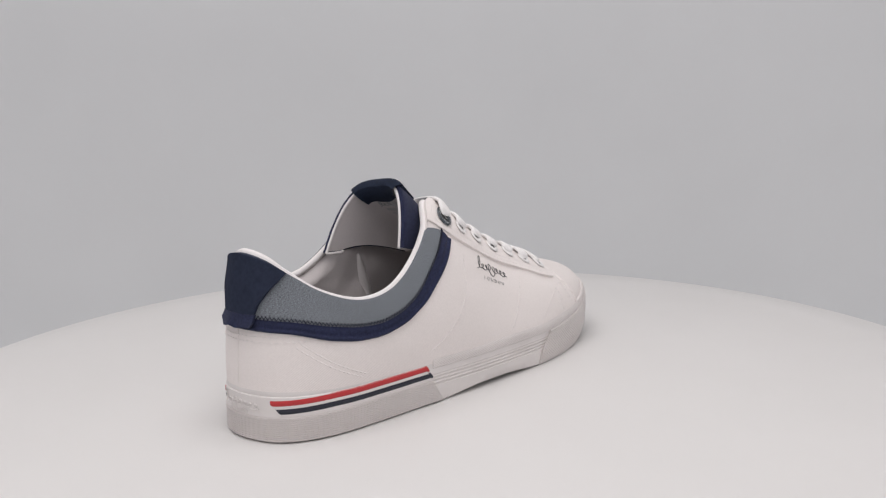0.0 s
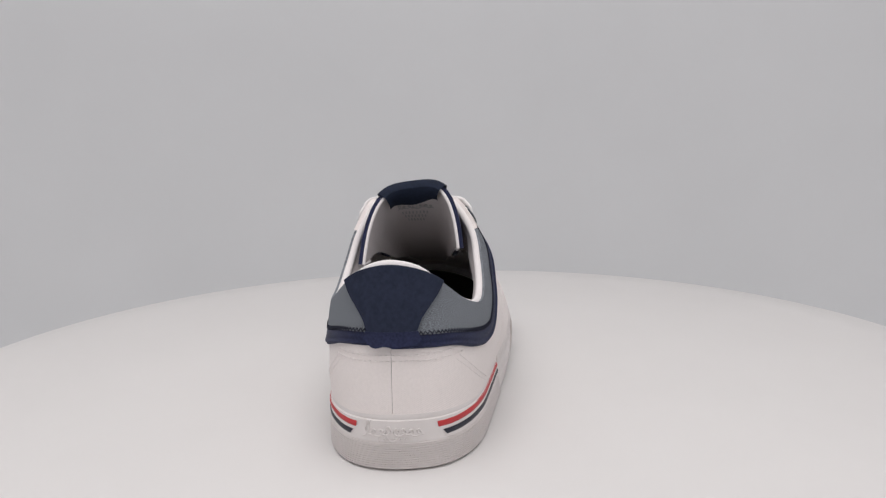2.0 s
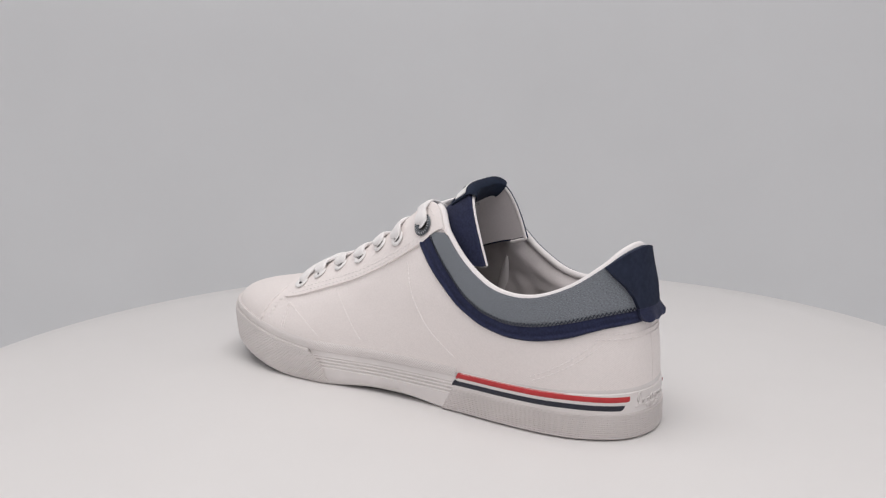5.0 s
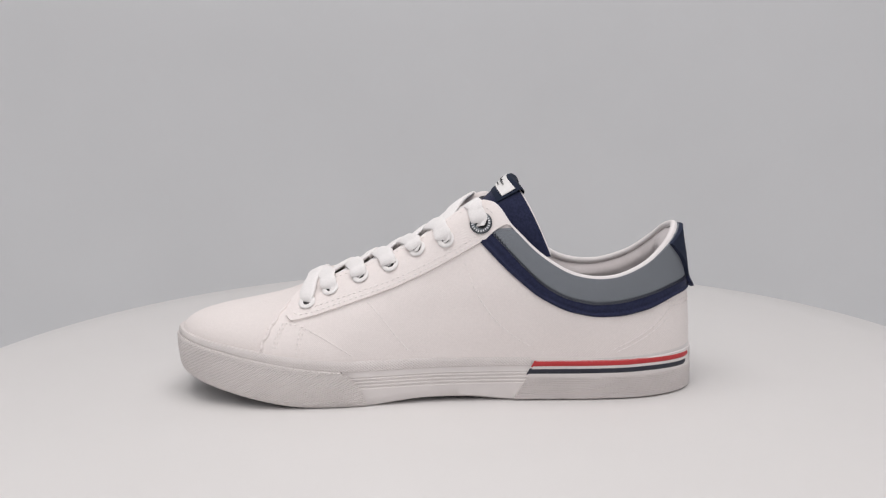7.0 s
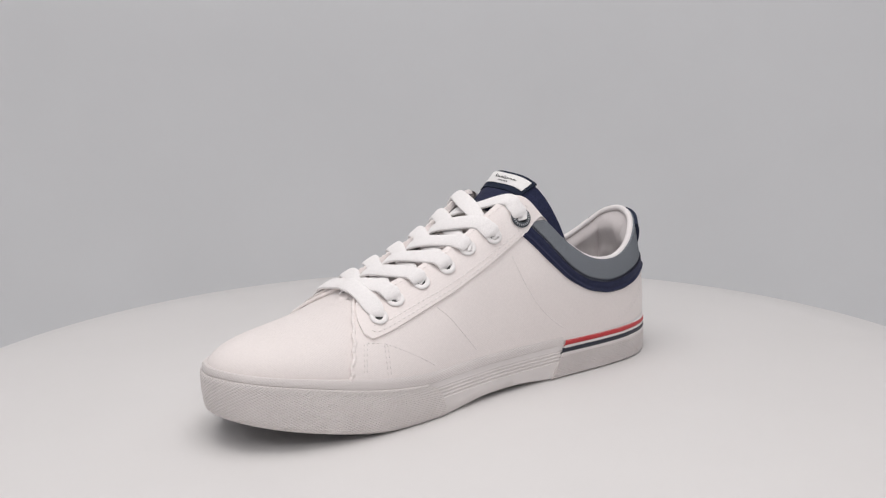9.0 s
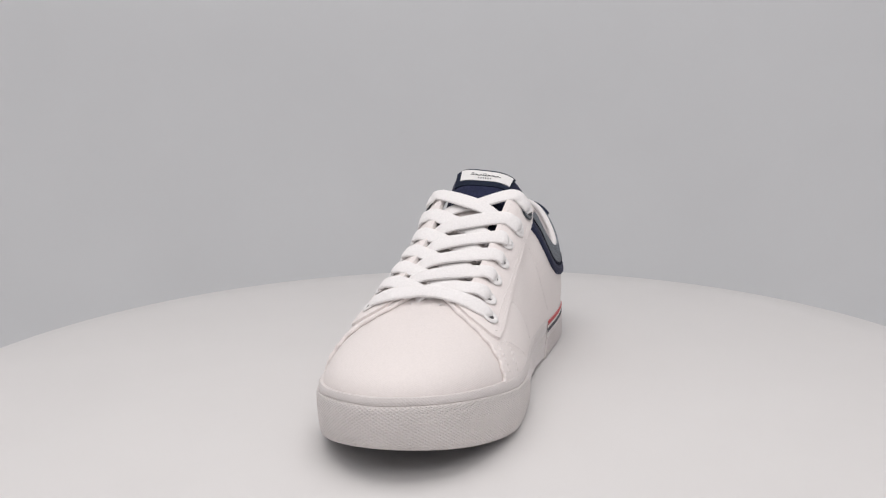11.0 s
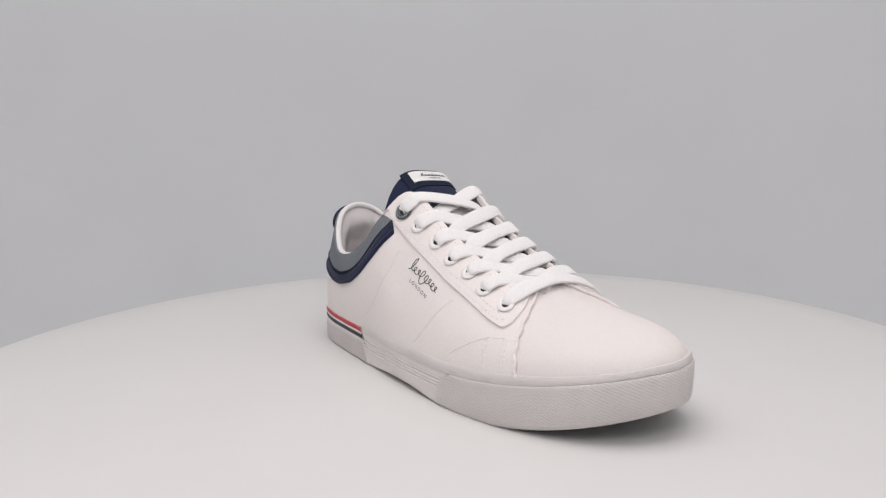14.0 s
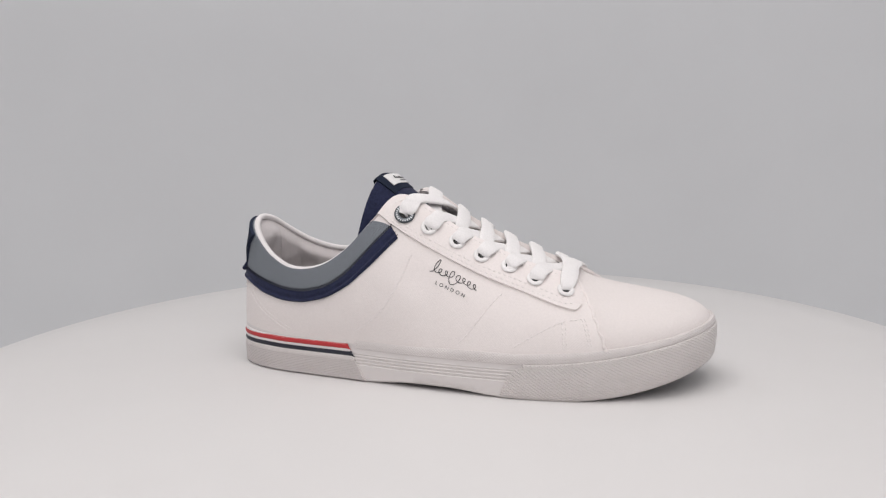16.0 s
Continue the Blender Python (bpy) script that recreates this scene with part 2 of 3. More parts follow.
def skin(q, v):
    """The upper's outer surface: station q, v from 0 in the sole to 1 at the collar, the throat or the ridge of the toe."""
    q, v = np.broadcast_arrays(np.asarray(q, float), np.asarray(v, float))
    bx, by = glide(R_BX, q), glide(R_BY, q)
    B = np.stack([bx, by, fox_top(bx) - 0.004], -1)
    C = np.stack([glide(R_TX, q), glide(R_TY, q), glide(R_TZ, q)], -1)
    h = C[..., 2] - B[..., 2]
    P1, P2 = B.copy(), C.copy()
    P1[..., 2] += glide(R_RISE, q) * h
    fl = glide(R_FLARE, q)
    P2[..., :2] += fl[..., None] * (B - C)[..., :2]
    P2[..., 2] -= glide(R_SINK, q) * h
    tx, ty = glide(R_BX, q + 0.02) - glide(R_BX, q - 0.02), glide(R_BY, q + 0.02) - glide(R_BY, q - 0.02)
    out = np.stack([-ty, tx], -1) / np.maximum(np.hypot(tx, ty), 1e-9)[..., None] * glide(R_BULGE, q)[..., None]
    P1[..., :2] += out
    P2[..., :2] += 1.8 * out
    w = v[..., None]
    return B * (1 - w) ** 3 + 3 * P1 * w * (1 - w) ** 2 + 3 * P2 * w * w * (1 - w) + C * w ** 3


def skin_normal(q, v):
    e = 1e-3
    dq = skin(q + e, v) - skin(q - e, v)
    va, vb = np.minimum(v + e, 1), np.maximum(v - e, 0)
    dv = skin(q, va) - skin(q, vb)
    n = np.cross(dv, dq)
    return n / np.maximum(np.linalg.norm(n, axis=-1, keepdims=True), 1e-12)


def v_at(q, line, dz=0.0):
    """The v at which station q crosses a line, a function z(x), raised by dz."""
    q = np.asarray(q, float)
    lo, hi = np.zeros(q.shape), np.ones(q.shape)
    for _ in range(24):
        mid = (lo + hi) / 2
        p = skin(q, mid)
        below = p[..., 2] < line(p[..., 0]) + dz
        lo, hi = np.where(below, mid, lo), np.where(below, hi, mid)
    return (lo + hi) / 2


def line(points):
    xs, zs = [p[0] for p in points], [p[1] for p in points]

    def z(x):
        # smooth between the points
        d = 0.004
        return (np.interp(x - d, xs, zs) + 2 * np.interp(x, xs, zs) + np.interp(x + d, xs, zs)) / 4
    return z


def wrinkles(P, size):
    """Soft folds of stiff cloth, as a height over each point of a grid."""
    out = np.zeros(P.shape[:2])
    for i in range(P.shape[0]):
        for j in range(P.shape[1]):
            p = Vector(P[i, j])
            out[i, j] = noise.noise(Vector((p.x * 55 + p.z * 30, p.y * 30, p.z * 70))) + 0.5 * noise.noise(Vector((p.x * 30, p.y * 40, p.z * 25)) + Vector((7, 3, 1)))
    return size * out


def quarter_face(q, v, off=0.0):
    """A point on the wrinkled cloth of a quarter, off above it."""
    p = skin(q, v)
    fold = wrinkles(p[None, None], 0.0006)[0, 0] * math.sin(math.pi * min(max(v, 0), 1)) * smoothstep(12.0, 11.0, abs(q))
    return p + (0.0016 + fold + off) * skin_normal(q, v)


def panel(name, Q, W, off, thick, material, parent, label="", closed=True):
    """A sheet of cloth on the skin: Q, W are grids of stations and v. Its edges are closed and slightly rounded."""
    if closed:
        # a narrow row of faces along each edge keeps it crisp
        def pad(A, axis, f=0.07):
            A = np.moveaxis(A, axis, 0)
            A = np.concatenate([A[:1], A[:1] * (1 - f) + A[1:2] * f, A[1:-1], A[-1:] * (1 - f) + A[-2:-1] * f, A[-1:]])
            return np.moveaxis(A, 0, axis)
        Q, W = pad(pad(Q, 0), 1), pad(pad(W, 0), 1)
        off = pad(pad(off, 0), 1) if not np.isscalar(off) else off
    na, nb = Q.shape
    off = np.broadcast_to(off, (na, nb))
    edge = np.ones((na, nb))
    edge[0], edge[-1], edge[:, 0], edge[:, -1] = 0.4, 0.4, 0.4, 0.4
    N = skin_normal(Q, W)
    P = skin(Q, W)
    top = P + (off + thick * edge)[..., None] * N
    low = P + (off - 0.0006)[..., None] * N
    uv = lengths(P)
    V = np.concatenate([top.reshape(-1, 3), low.reshape(-1, 3)])
    UV = np.concatenate([uv.reshape(-1, 2), uv.reshape(-1, 2)])
    F = grid_faces(na, nb, 0)
    if closed:
        m = na * nb
        F += grid_faces(na, nb, m, flip=True)
        loop = [i * nb for i in range(na)] + [(na - 1) * nb + j for j in range(1, nb)]
        loop += [i * nb + nb - 1 for i in range(na - 2, -1, -1)] + [j for j in range(nb - 2, 0, -1)]
        for a, b in zip(loop, loop[1:] + loop[:1]):
            F.append((b, a, a + m, b + m))
    return mesh_object(name, V, F, UV, material, parent, label)


def strip(qa, qb, na, lower, upper, nb):
    """Stations from qa to qb (each a function of b in 0..1, or a number) between two v-curves, functions of q."""
    a = np.linspace(0, 1, na)[:, None]
    b = np.linspace(0, 1, nb)[None, :]
    A = qa(b) if callable(qa) else qa + 0 * b
    Bq = qb(b) if callable(qb) else qb + 0 * b
    Q = A * (1 - a) + Bq * a
    lo, hi = lower(Q), upper(Q)
    return Q, lo * (1 - b) + hi * b


NAVY_TOP = line([(-0.01, 0.0632), (0.004, 0.0630), (0.015, 0.0612), (0.030, 0.0570), (0.045, 0.0541), (0.060, 0.0536), (0.0753, 0.0573),
                 (0.0875, 0.0644), (0.0996, 0.0763), (0.1116, 0.0895), (0.125, 0.103)])
NAVY_LOW = line([(-0.01, 0.0575), (0.004, 0.0572), (0.0147, 0.0555), (0.0296, 0.0500), (0.0448, 0.0472), (0.060, 0.0474), (0.0753, 0.0510),
                 (0.0905, 0.0590), (0.1057, 0.0722), (0.1207, 0.0879), (0.135, 0.102)])
STAY_LOW = line([(0.09, 0.1065), (0.1069, 0.0955), (0.1207, 0.0871), (0.1362, 0.0785), (0.1518, 0.0703), (0.1676, 0.0632), (0.1834, 0.0577),
                 (0.1992, 0.0524), (0.212, 0.0480), (0.2248, 0.0450), (0.24, 0.044)])

sneaker = tagged(new("sneaker"), "white canvas low-top sneaker with navy and grey collar on a turntable", "shoe")


def build_upper(shoe):
    # vamp: the toe piece, one mesh round the front
    q = np.linspace(10.5, 21.5, 89)
    v = np.linspace(0, 1, 22)
    panel("vamp", *np.meshgrid(q, v, indexing="ij"), -0.0002, 0.0006, VAMP, shoe, "white canvas toe vamp", closed=False)
    # quarters, lapped over the vamp; the front edge runs down to the sole
    for s in (1, -1):
        dz = 0.0 if s > 0 else -0.0014

        def lay(name, Q, W, *rest):
            # the outer side is a true mirror of the order of stations
            if s > 0:
                return panel(name, Q, W, *rest)
            off = rest[0] if np.isscalar(rest[0]) else rest[0][::-1]
            return panel(name, -Q[::-1], W[::-1], off, *rest[1:])

        Q, W = strip(0.0, lambda b: 12.37 - 0.25 * np.sin(np.pi * b) + 0.4 * b, 90, lambda q: 0 * q, lambda q: 0 * q + 1, 24)
        lay("quarter", Q, W, 0.0003 + wrinkles(skin(s * Q, W), 0.0006) * np.sin(np.pi * np.clip(W, 0, 1)) * smoothstep(12.0, 11.0, Q), 0.0013, WHITE, shoe, "white canvas side quarter with stitched seams")
        Q, W = strip(0.0, lambda b: 7.52 - 0.07 * b, 60, lambda q: v_at(s * q, NAVY_LOW, dz), lambda q: v_at(s * q, NAVY_TOP, dz), 19)
        k = np.linspace(0, 1, 19)[None, :]
        cord = 0.0011 * np.exp(-((k - 0.17) / 0.13) ** 2) + 0.0004 * np.exp(-((k - 0.62) / 0.2) ** 2)
        lay("navy_band", Q, W, 0.0012 + cord + 0 * Q, 0.0012, NAVY, shoe, "navy twill band below the collar")
        Q, W = strip(0.0, lambda b: 7.45 - 0.42 * b, 60, lambda q: v_at(s * q, NAVY_TOP, dz), lambda q: 0 * q + 1, 14)
        lay("collar_panel", Q, W, 0.0014, 0.0009, CHAMBRAY, shoe, "grey chambray padded collar panel")
        Q, W = strip(lambda b: 7.42 - 0.47 * b, lambda b: 12.06 + 0.12 * np.sin(np.pi * b) + 0.35 * b, 60,
                     lambda q: v_at(s * q, STAY_LOW, 0.0 if s > 0 else 0.0024) + 0.08 * smoothstep(11.7, 12.1, q) ** 2, lambda q: 0 * q + 1, 12)
        lay("eyestay", Q, W, 0.0016, 0.0014, WHITE, shoe, "white canvas eyelet stay with double stitching")
    # heel tab over the collar, with a loose hem along its foot
    b = np.linspace(0, 1, 20)[None, :]
    a = np.linspace(-1, 1, 33)[:, None]
    low = 0.0615 + 0.0020 * np.abs(a) ** 4
    Q = a * np.interp(b, [0, 0.2, 0.45, 0.72, 1], [0.66, 0.80, 1.12, 1.52, 1.86])
    lo = v_at(Q, lambda x: 0 * x + low)
    W = lo * (1 - b) + 1.0 * b
    tab = panel("heel_tab", Q, W, 0.0027 + 0.0004 * np.exp(-((b - 0.5) / 0.3) ** 2) + 0 * a, 0.0016, SUEDE, shoe, "dark navy suede heel tab")
    b = np.linspace(0, 1, 8)[None, :]
    low = 0.0566 + 0.0030 * np.abs(a) ** 6 + 0.0004 * np.sin(9 * a)
    Q = a * (0.70 - 0.02 * b)
    lo, hi = v_at(Q, lambda x: 0 * x + low), v_at(Q, lambda x: 0 * x + 0.0632)
    panel("tab_hem", Q, lo * (1 - b) + hi * b, 0.0031 + 0.0014 * (1 - b) ** 1.5 + 0.0005 * np.sin(5 * a) * (1 - b), 0.0014, NAVY, tab, "loose navy twill hem of the heel tab")


def build_inside(shoe):
    # rolled collar edge
    q = np.linspace(-7.9, 7.9, 131)
    C, N = skin(q, np.ones_like(q)), skin_normal(q, np.full_like(q, 0.985))
    up = C - skin(q, np.full_like(q, 0.97))
    up /= np.linalg.norm(up, axis=1, keepdims=True)
    V, uv = [], []
    r = 0.0019
    m = 12
    for i in range(len(q)):
        for k in range(m + 1):
            a = 2 * math.pi * k / m
            c = C[i] - N[i] * 0.0008 - up[i] * 0.0002
            V.append(c + r * (1.05 * math.cos(a) * N[i] + 1.1 * math.sin(a) * up[i]))
    G = np.array(V).reshape(len(q), m + 1, 3)
    mesh_object("collar_edge", V, grid_faces(len(q), m + 1), lengths(G).reshape(-1, 2), EDGE, shoe, "soft white rolled collar edge")
    # lining
    q = np.linspace(-9.5, 9.5, 110)
    v = 0.1 + 0.898 * np.linspace(0, 1, 30) ** 0.8
    Q, W = np.meshgrid(q, v, indexing="ij")
    soft = smoothstep(8.5, 6.5, np.abs(Q))
    pad = 0.0004 + 0.0022 * smoothstep(1.0, 0.90, W) + 0.0052 * smoothstep(1.0, 0.83, W) * soft
    # upright creases round the heel
    pad -= (0.0022 * np.exp(-((Q - 1.15) / 0.22) ** 2) + 0.0022 * np.exp(-((Q + 1.1) / 0.22) ** 2) + 0.0014 * np.exp(-(np.abs(np.abs(Q) - 2.3) / 0.2) ** 2)) * smoothstep(1.0, 0.8, W)
    pad += 0.0022 * smoothstep(2.0, 0.5, np.abs(Q)) * smoothstep(1.0, 0.8, W)
    S = skin(Q, W)
    for i in range(S.shape[0]):
        for j in range(S.shape[1]):
            p = Vector(S[i, j])
            pad[i, j] += 0.0030 * soft[i, j] * (noise.noise(p * 55) + 0.5 * noise.noise(p * 130)) * (1 - W[i, j] ** 4)
    P = S - np.maximum(pad, np.minimum(0.0016, 0.0004 + 0.02 * (1 - W)))[..., None] * skin_normal(Q, W)
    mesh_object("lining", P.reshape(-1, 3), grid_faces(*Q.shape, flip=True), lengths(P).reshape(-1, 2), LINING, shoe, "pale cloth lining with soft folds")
    # soft tape down each inner side
    for s in (1, -1):
        k, v = np.meshgrid(np.linspace(-1, 1, 9), np.linspace(0.12, 0.74, 24), indexing="ij")
        Q = s * (6.75 - 0.5 * (0.74 - v) + 0.22 * k * np.sin(np.pi * np.clip((0.75 - v) / 0.68, 0, 1)) ** 0.7)
        P = skin(Q, v) - (0.0086 + 0.0016 * (1 - k * k))[..., None] * skin_normal(Q, v)
        mesh_object("lining_tape", P.reshape(-1, 3), grid_faces(9, 24, flip=s > 0), lengths(P).reshape(-1, 2), EDGE, shoe, "folded white tape inside the quarter")
    # insole
    q = np.linspace(0, 16, 60)
    k = np.linspace(0, 1, 9)
    L, R = skin(q, 0 * q + 0.05), skin(-q, 0 * q + 0.05)
    G = L[:, None] * (1 - k)[None, :, None] + R[:, None] * k[None, :, None]
    G[..., 2] = fox_top(G[..., 0]) - 0.0045
    mesh_object("insole", G.reshape(-1, 3), grid_faces(60, 9), lengths(G).reshape(-1, 2), INSOLE, shoe, "dark grey cloth insole")


# ---- sole ----
def rim(q, d=0.0):
    """The sole's outline, d outside the upper's base."""
    e = 0.02
    x, y = glide(R_BX, q), glide(R_BY, q)
    tx, ty = glide(R_BX, q + e) - glide(R_BX, q - e), glide(R_BY, q + e) - glide(R_BY, q - e)
    n = np.hypot(tx, ty)
    return np.stack([x - ty / n * d, y + tx / n * d], -1)


def station(x, side=1):
    """The station at which the base outline reaches x."""
    q = np.linspace(1, 15.5, 300)
    return side * np.interp(x, glide(R_BX, q), q)


def wall(name, qs, rows, material, shoe, label="", wrap=False, caps=True):
    """A band round the sole. rows: heights (functions of x, or numbers) and distances outside the base.
    qs: stations, or a function that gives them for a row's height at the band's ends."""
    n = len(rows)
    first = qs(0.0) if callable(qs) else qs
    G = np.zeros((len(first), n, 3))
    for j, (z, d) in enumerate(rows):
        q = first
        if callable(qs):
            q = qs(z(0.19) if callable(z) else z)
        xy = rim(q, d)
        G[:, j, :2] = xy
        G[:, j, 2] = z(xy[:, 0]) if callable(z) else z
    uv = lengths(G)
    F = grid_faces(len(first), n, wrap=wrap)
    if caps and not wrap:
        F.append(tuple(range(n)))
        F.append(tuple((len(first) - 1) * n + j for j in range(n - 1, -1, -1)))
    return mesh_object(name, G.reshape(-1, 3), F, uv.reshape(-1, 2), material, shoe, label)


def heel_span(z, n=130):
    x = 0.1042 - 0.0155 * z / 0.026
    return np.linspace(station(x - 0.003, -1), station(x, 1), n)


def toe_span(z, n=150):
    x = np.interp(z, [0.0, 0.006, 0.012, 0.017, 0.0195], [0.184, 0.1855, 0.188, 0.191, 0.1975])
    return np.linspace(station(x, 1), 32 + station(x, -1), n)


def build_sole(shoe):
    full = np.linspace(0, 32, 256, endpoint=False)
    top = fox_top
    # side wall with a lip at its upper edge and fine lines along the middle
    rows = [(lambda x: top(x) - 0.006, -0.002), (lambda x: top(x) - 0.0004, -0.0004), (lambda x: top(x), 0.0006), (lambda x: top(x) - 0.0006, 0.0016),
            (lambda x: top(x) - 0.0022, 0.0018), (lambda x: top(x) - 0.0026, 0.0017), (lambda x: top(x) - 0.0085, 0.0019)]
    for k in range(4):
        zz = 0.0088 + 0.0019 * k
        rows += [(lambda x, s=zz: top(x) - s, 0.0020), (lambda x, s=zz: top(x) - s - 0.0004, 0.0016), (lambda x, s=zz: top(x) - s - 0.0008, 0.0016),
                 (lambda x, s=zz: top(x) - s - 0.0012, 0.0021)]
    rows += [(lambda x: np.minimum(sole_low(x) + 0.005, top(x) - 0.0178), 0.0020), (lambda x: sole_low(x) + 0.0012, 0.0018), (lambda x: sole_low(x) + 0.0002, 0.0008), (lambda x: sole_low(x), -0.002)]
    wall("sole_wall", full, rows[::-1], RUBBER, shoe, "off-white rubber sole wall with fine lines", wrap=True)
    # heel band and ribbed heel block, with slanted front ends
    ribs = [(0.0002, 0.0008), (0.0010, 0.0026)]
    for k in range(11):
        z = 0.0015 + 0.00104 * k
        ribs += [(z, 0.0030), (z + 0.0006, 0.0030), (z + 0.00072, 0.0027), (z + 0.00092, 0.0027)]
    ribs += [(0.0130, 0.0030), (0.0134, 0.0022)]
    wall("heel_block", heel_span, ribs, RUBBER_GREY, shoe, "grey ribbed rubber heel block")
    wall("heel_band", heel_span, [(0.0130, 0.0016), (0.0135, 0.0024), (lambda x: top(x) - 0.0034, 0.0024), (lambda x: top(x) - 0.0028, 0.0014)], RUBBER, shoe, "smooth white rubber heel band")
    # toe bumper, below a textured strip that narrows round the toe
    band = lambda x: 0.0055 - 0.0022 * smoothstep(0.20, 0.29, x)
    lift = lambda x: sole_low(x)
    wall("toe_bumper", toe_span, [(lambda x: lift(x) - 0.0001, -0.0015), (lambda x: lift(x) + 0.0001, 0.0010), (lambda x: lift(x) + 0.0008, 0.0020), (lambda x: lift(x) + 0.003, 0.0027),
                             (lambda x: top(x) * 0.5 + lift(x) * 0.5, 0.0035), (lambda x: top(x) - band(x) - 0.0026, 0.0035), (lambda x: top(x) - band(x) - 0.0008, 0.0033), (lambda x: top(x) - band(x) - 0.0002, 0.0029), (lambda x: top(x) - band(x), 0.0016)],
         RUBBER_DIAMOND, shoe, "white rubber toe bumper with diamond texture")
    wall("foxing_strip", np.linspace(station(0.094, 1), 32 + station(0.094, -1), 200), [(lambda x: top(x) - band(x) - 0.0004, 0.0016), (lambda x: top(x) - band(x) + 0.0001, 0.0023), (lambda x: top(x) - 0.0030, 0.0024), (lambda x: top(x) - 0.0010, 0.0022), (lambda x: top(x) + 0.0002, 0.0014), (lambda x: top(x) + 0.0003, 0.0002), (lambda x: top(x) - 0.0002, -0.0014)],
         RUBBER_FINE, shoe, "textured white foxing strip")
    # underside, coloured dark to deepen the shadow below the raised toe
    q = np.linspace(0, 16, 80)
    k = np.linspace(0, 1, 9)
    L, R = rim(q, -0.0015), rim(-q, -0.0015)
    G = np.zeros((80, 9, 3))
    G[..., :2] = L[:, None] * (1 - k)[None, :, None] + R[:, None] * k[None, :, None]
    G[..., 2] = sole_low(G[..., 0]) + 0.0002
    mesh_object("outsole", G.reshape(-1, 3), grid_faces(80, 9, flip=True), lengths(G).reshape(-1, 2), OUTSOLE, shoe, "rubber outsole, darkened to deepen the shadow under the toe")


build_upper(sneaker)
build_inside(sneaker)
build_sole(sneaker)


# ---- tongue, eyelets and laces ----
TONGUE = [(0.236, 0.0560), (0.205, 0.0664), (0.178, 0.0756), (0.150, 0.0874), (0.125, 0.1025), (0.111, 0.1140), (0.1035, 0.1205)]


def tongue_at(s, b, off=0.0):
    """A point of the tongue's front: s from the throat's foot to the top edge, b across from -1 (outer side) to 1."""
    s, b = np.broadcast_arrays(np.asarray(s, float), np.asarray(b, float))

    def base(s, b):
        k = np.clip(s, 0, 1) * (len(TONGUE) - 1)
        i = np.minimum(k.astype(int), len(TONGUE) - 2)
        t = k - i
        T = np.array([(2 * TONGUE[0][0] - TONGUE[1][0], 2 * TONGUE[0][1] - TONGUE[1][1])] + TONGUE
                     + [(2 * TONGUE[-1][0] - TONGUE[-2][0], 2 * TONGUE[-1][1] - TONGUE[-2][1])])
        p = [T[i + j] for j in range(4)]
        t = t[..., None]
        c = 0.5 * (2 * p[1] + (p[2] - p[0]) * t + (2 * p[0] - 5 * p[1] + 4 * p[2] - p[3]) * t ** 2 + (3 * p[1] - p[0] - 3 * p[2] + p[3]) * t ** 3)
        half = np.interp(s, [0, 0.2, 0.5, 0.7, 0.85, 1.0], [0.012, 0.018, 0.024, 0.0295, 0.0315, 0.0330])
        drop = np.interp(s, [0, 0.3, 0.7, 0.88, 1.0], [0.002, 0.007, 0.025, 0.035, 0.038])
        back = np.interp(s, [0, 0.6, 1.0], [0.0, 0.003, 0.019]) * np.where(b < 0, 0.66, 1.12)
        r = np.abs(b) ** 3.8
        return np.stack([c[..., 0] - back * np.abs(b) ** 2.6, b * half * (1 - 0.13 * r) - 0.0008, c[..., 1] - drop * r - 0.0035 * b * smoothstep(0.6, 1.0, s)], -1)
    P = base(s, b)
    if np.any(off):
        e = 0.01
        n = np.cross(base(s, np.minimum(b + e, 1.2)) - base(s, b - e), base(np.minimum(s + e, 1), b) - base(np.maximum(s - e, 0), b))
        n /= np.linalg.norm(n, axis=-1, keepdims=True)
        n *= np.sign(n[..., 2:3] + n[..., 0:1])
        P = P + off * n if np.isscalar(off) else P + off[..., None] * n
    return P


def tongue_sheet(name, s0, s1, b0, b1, off, thick, material, parent, label="", ns=40, nb=22, puff=0.0):
    S, B = np.meshgrid(np.linspace(s0, s1, ns), np.linspace(b0, b1, nb), indexing="ij")
    rise = np.sin(np.pi * np.linspace(0, 1, nb))[None, :] ** 0.5 * np.sin(np.pi * np.clip(np.linspace(0.25, 1, ns), 0, 1))[:, None] ** 0.5
    top, low = tongue_at(S, B, off + thick + puff * rise), tongue_at(S, B, off + 0 * S)
    m = ns * nb
    V = np.concatenate([top.reshape(-1, 3), low.reshape(-1, 3)])
    uv = lengths(top).reshape(-1, 2)
    F = grid_faces(ns, nb) + grid_faces(ns, nb, m, flip=True)
    loop = [i * nb for i in range(ns)] + [(ns - 1) * nb + j for j in range(1, nb)]
    loop += [i * nb + nb - 1 for i in range(ns - 2, -1, -1)] + [j for j in range(nb - 2, 0, -1)]
    for a, b in zip(loop, loop[1:] + loop[:1]):
        F.append((b, a, a + m, b + m))
    return mesh_object(name, V, F, np.concatenate([uv, uv]), material, parent, label)


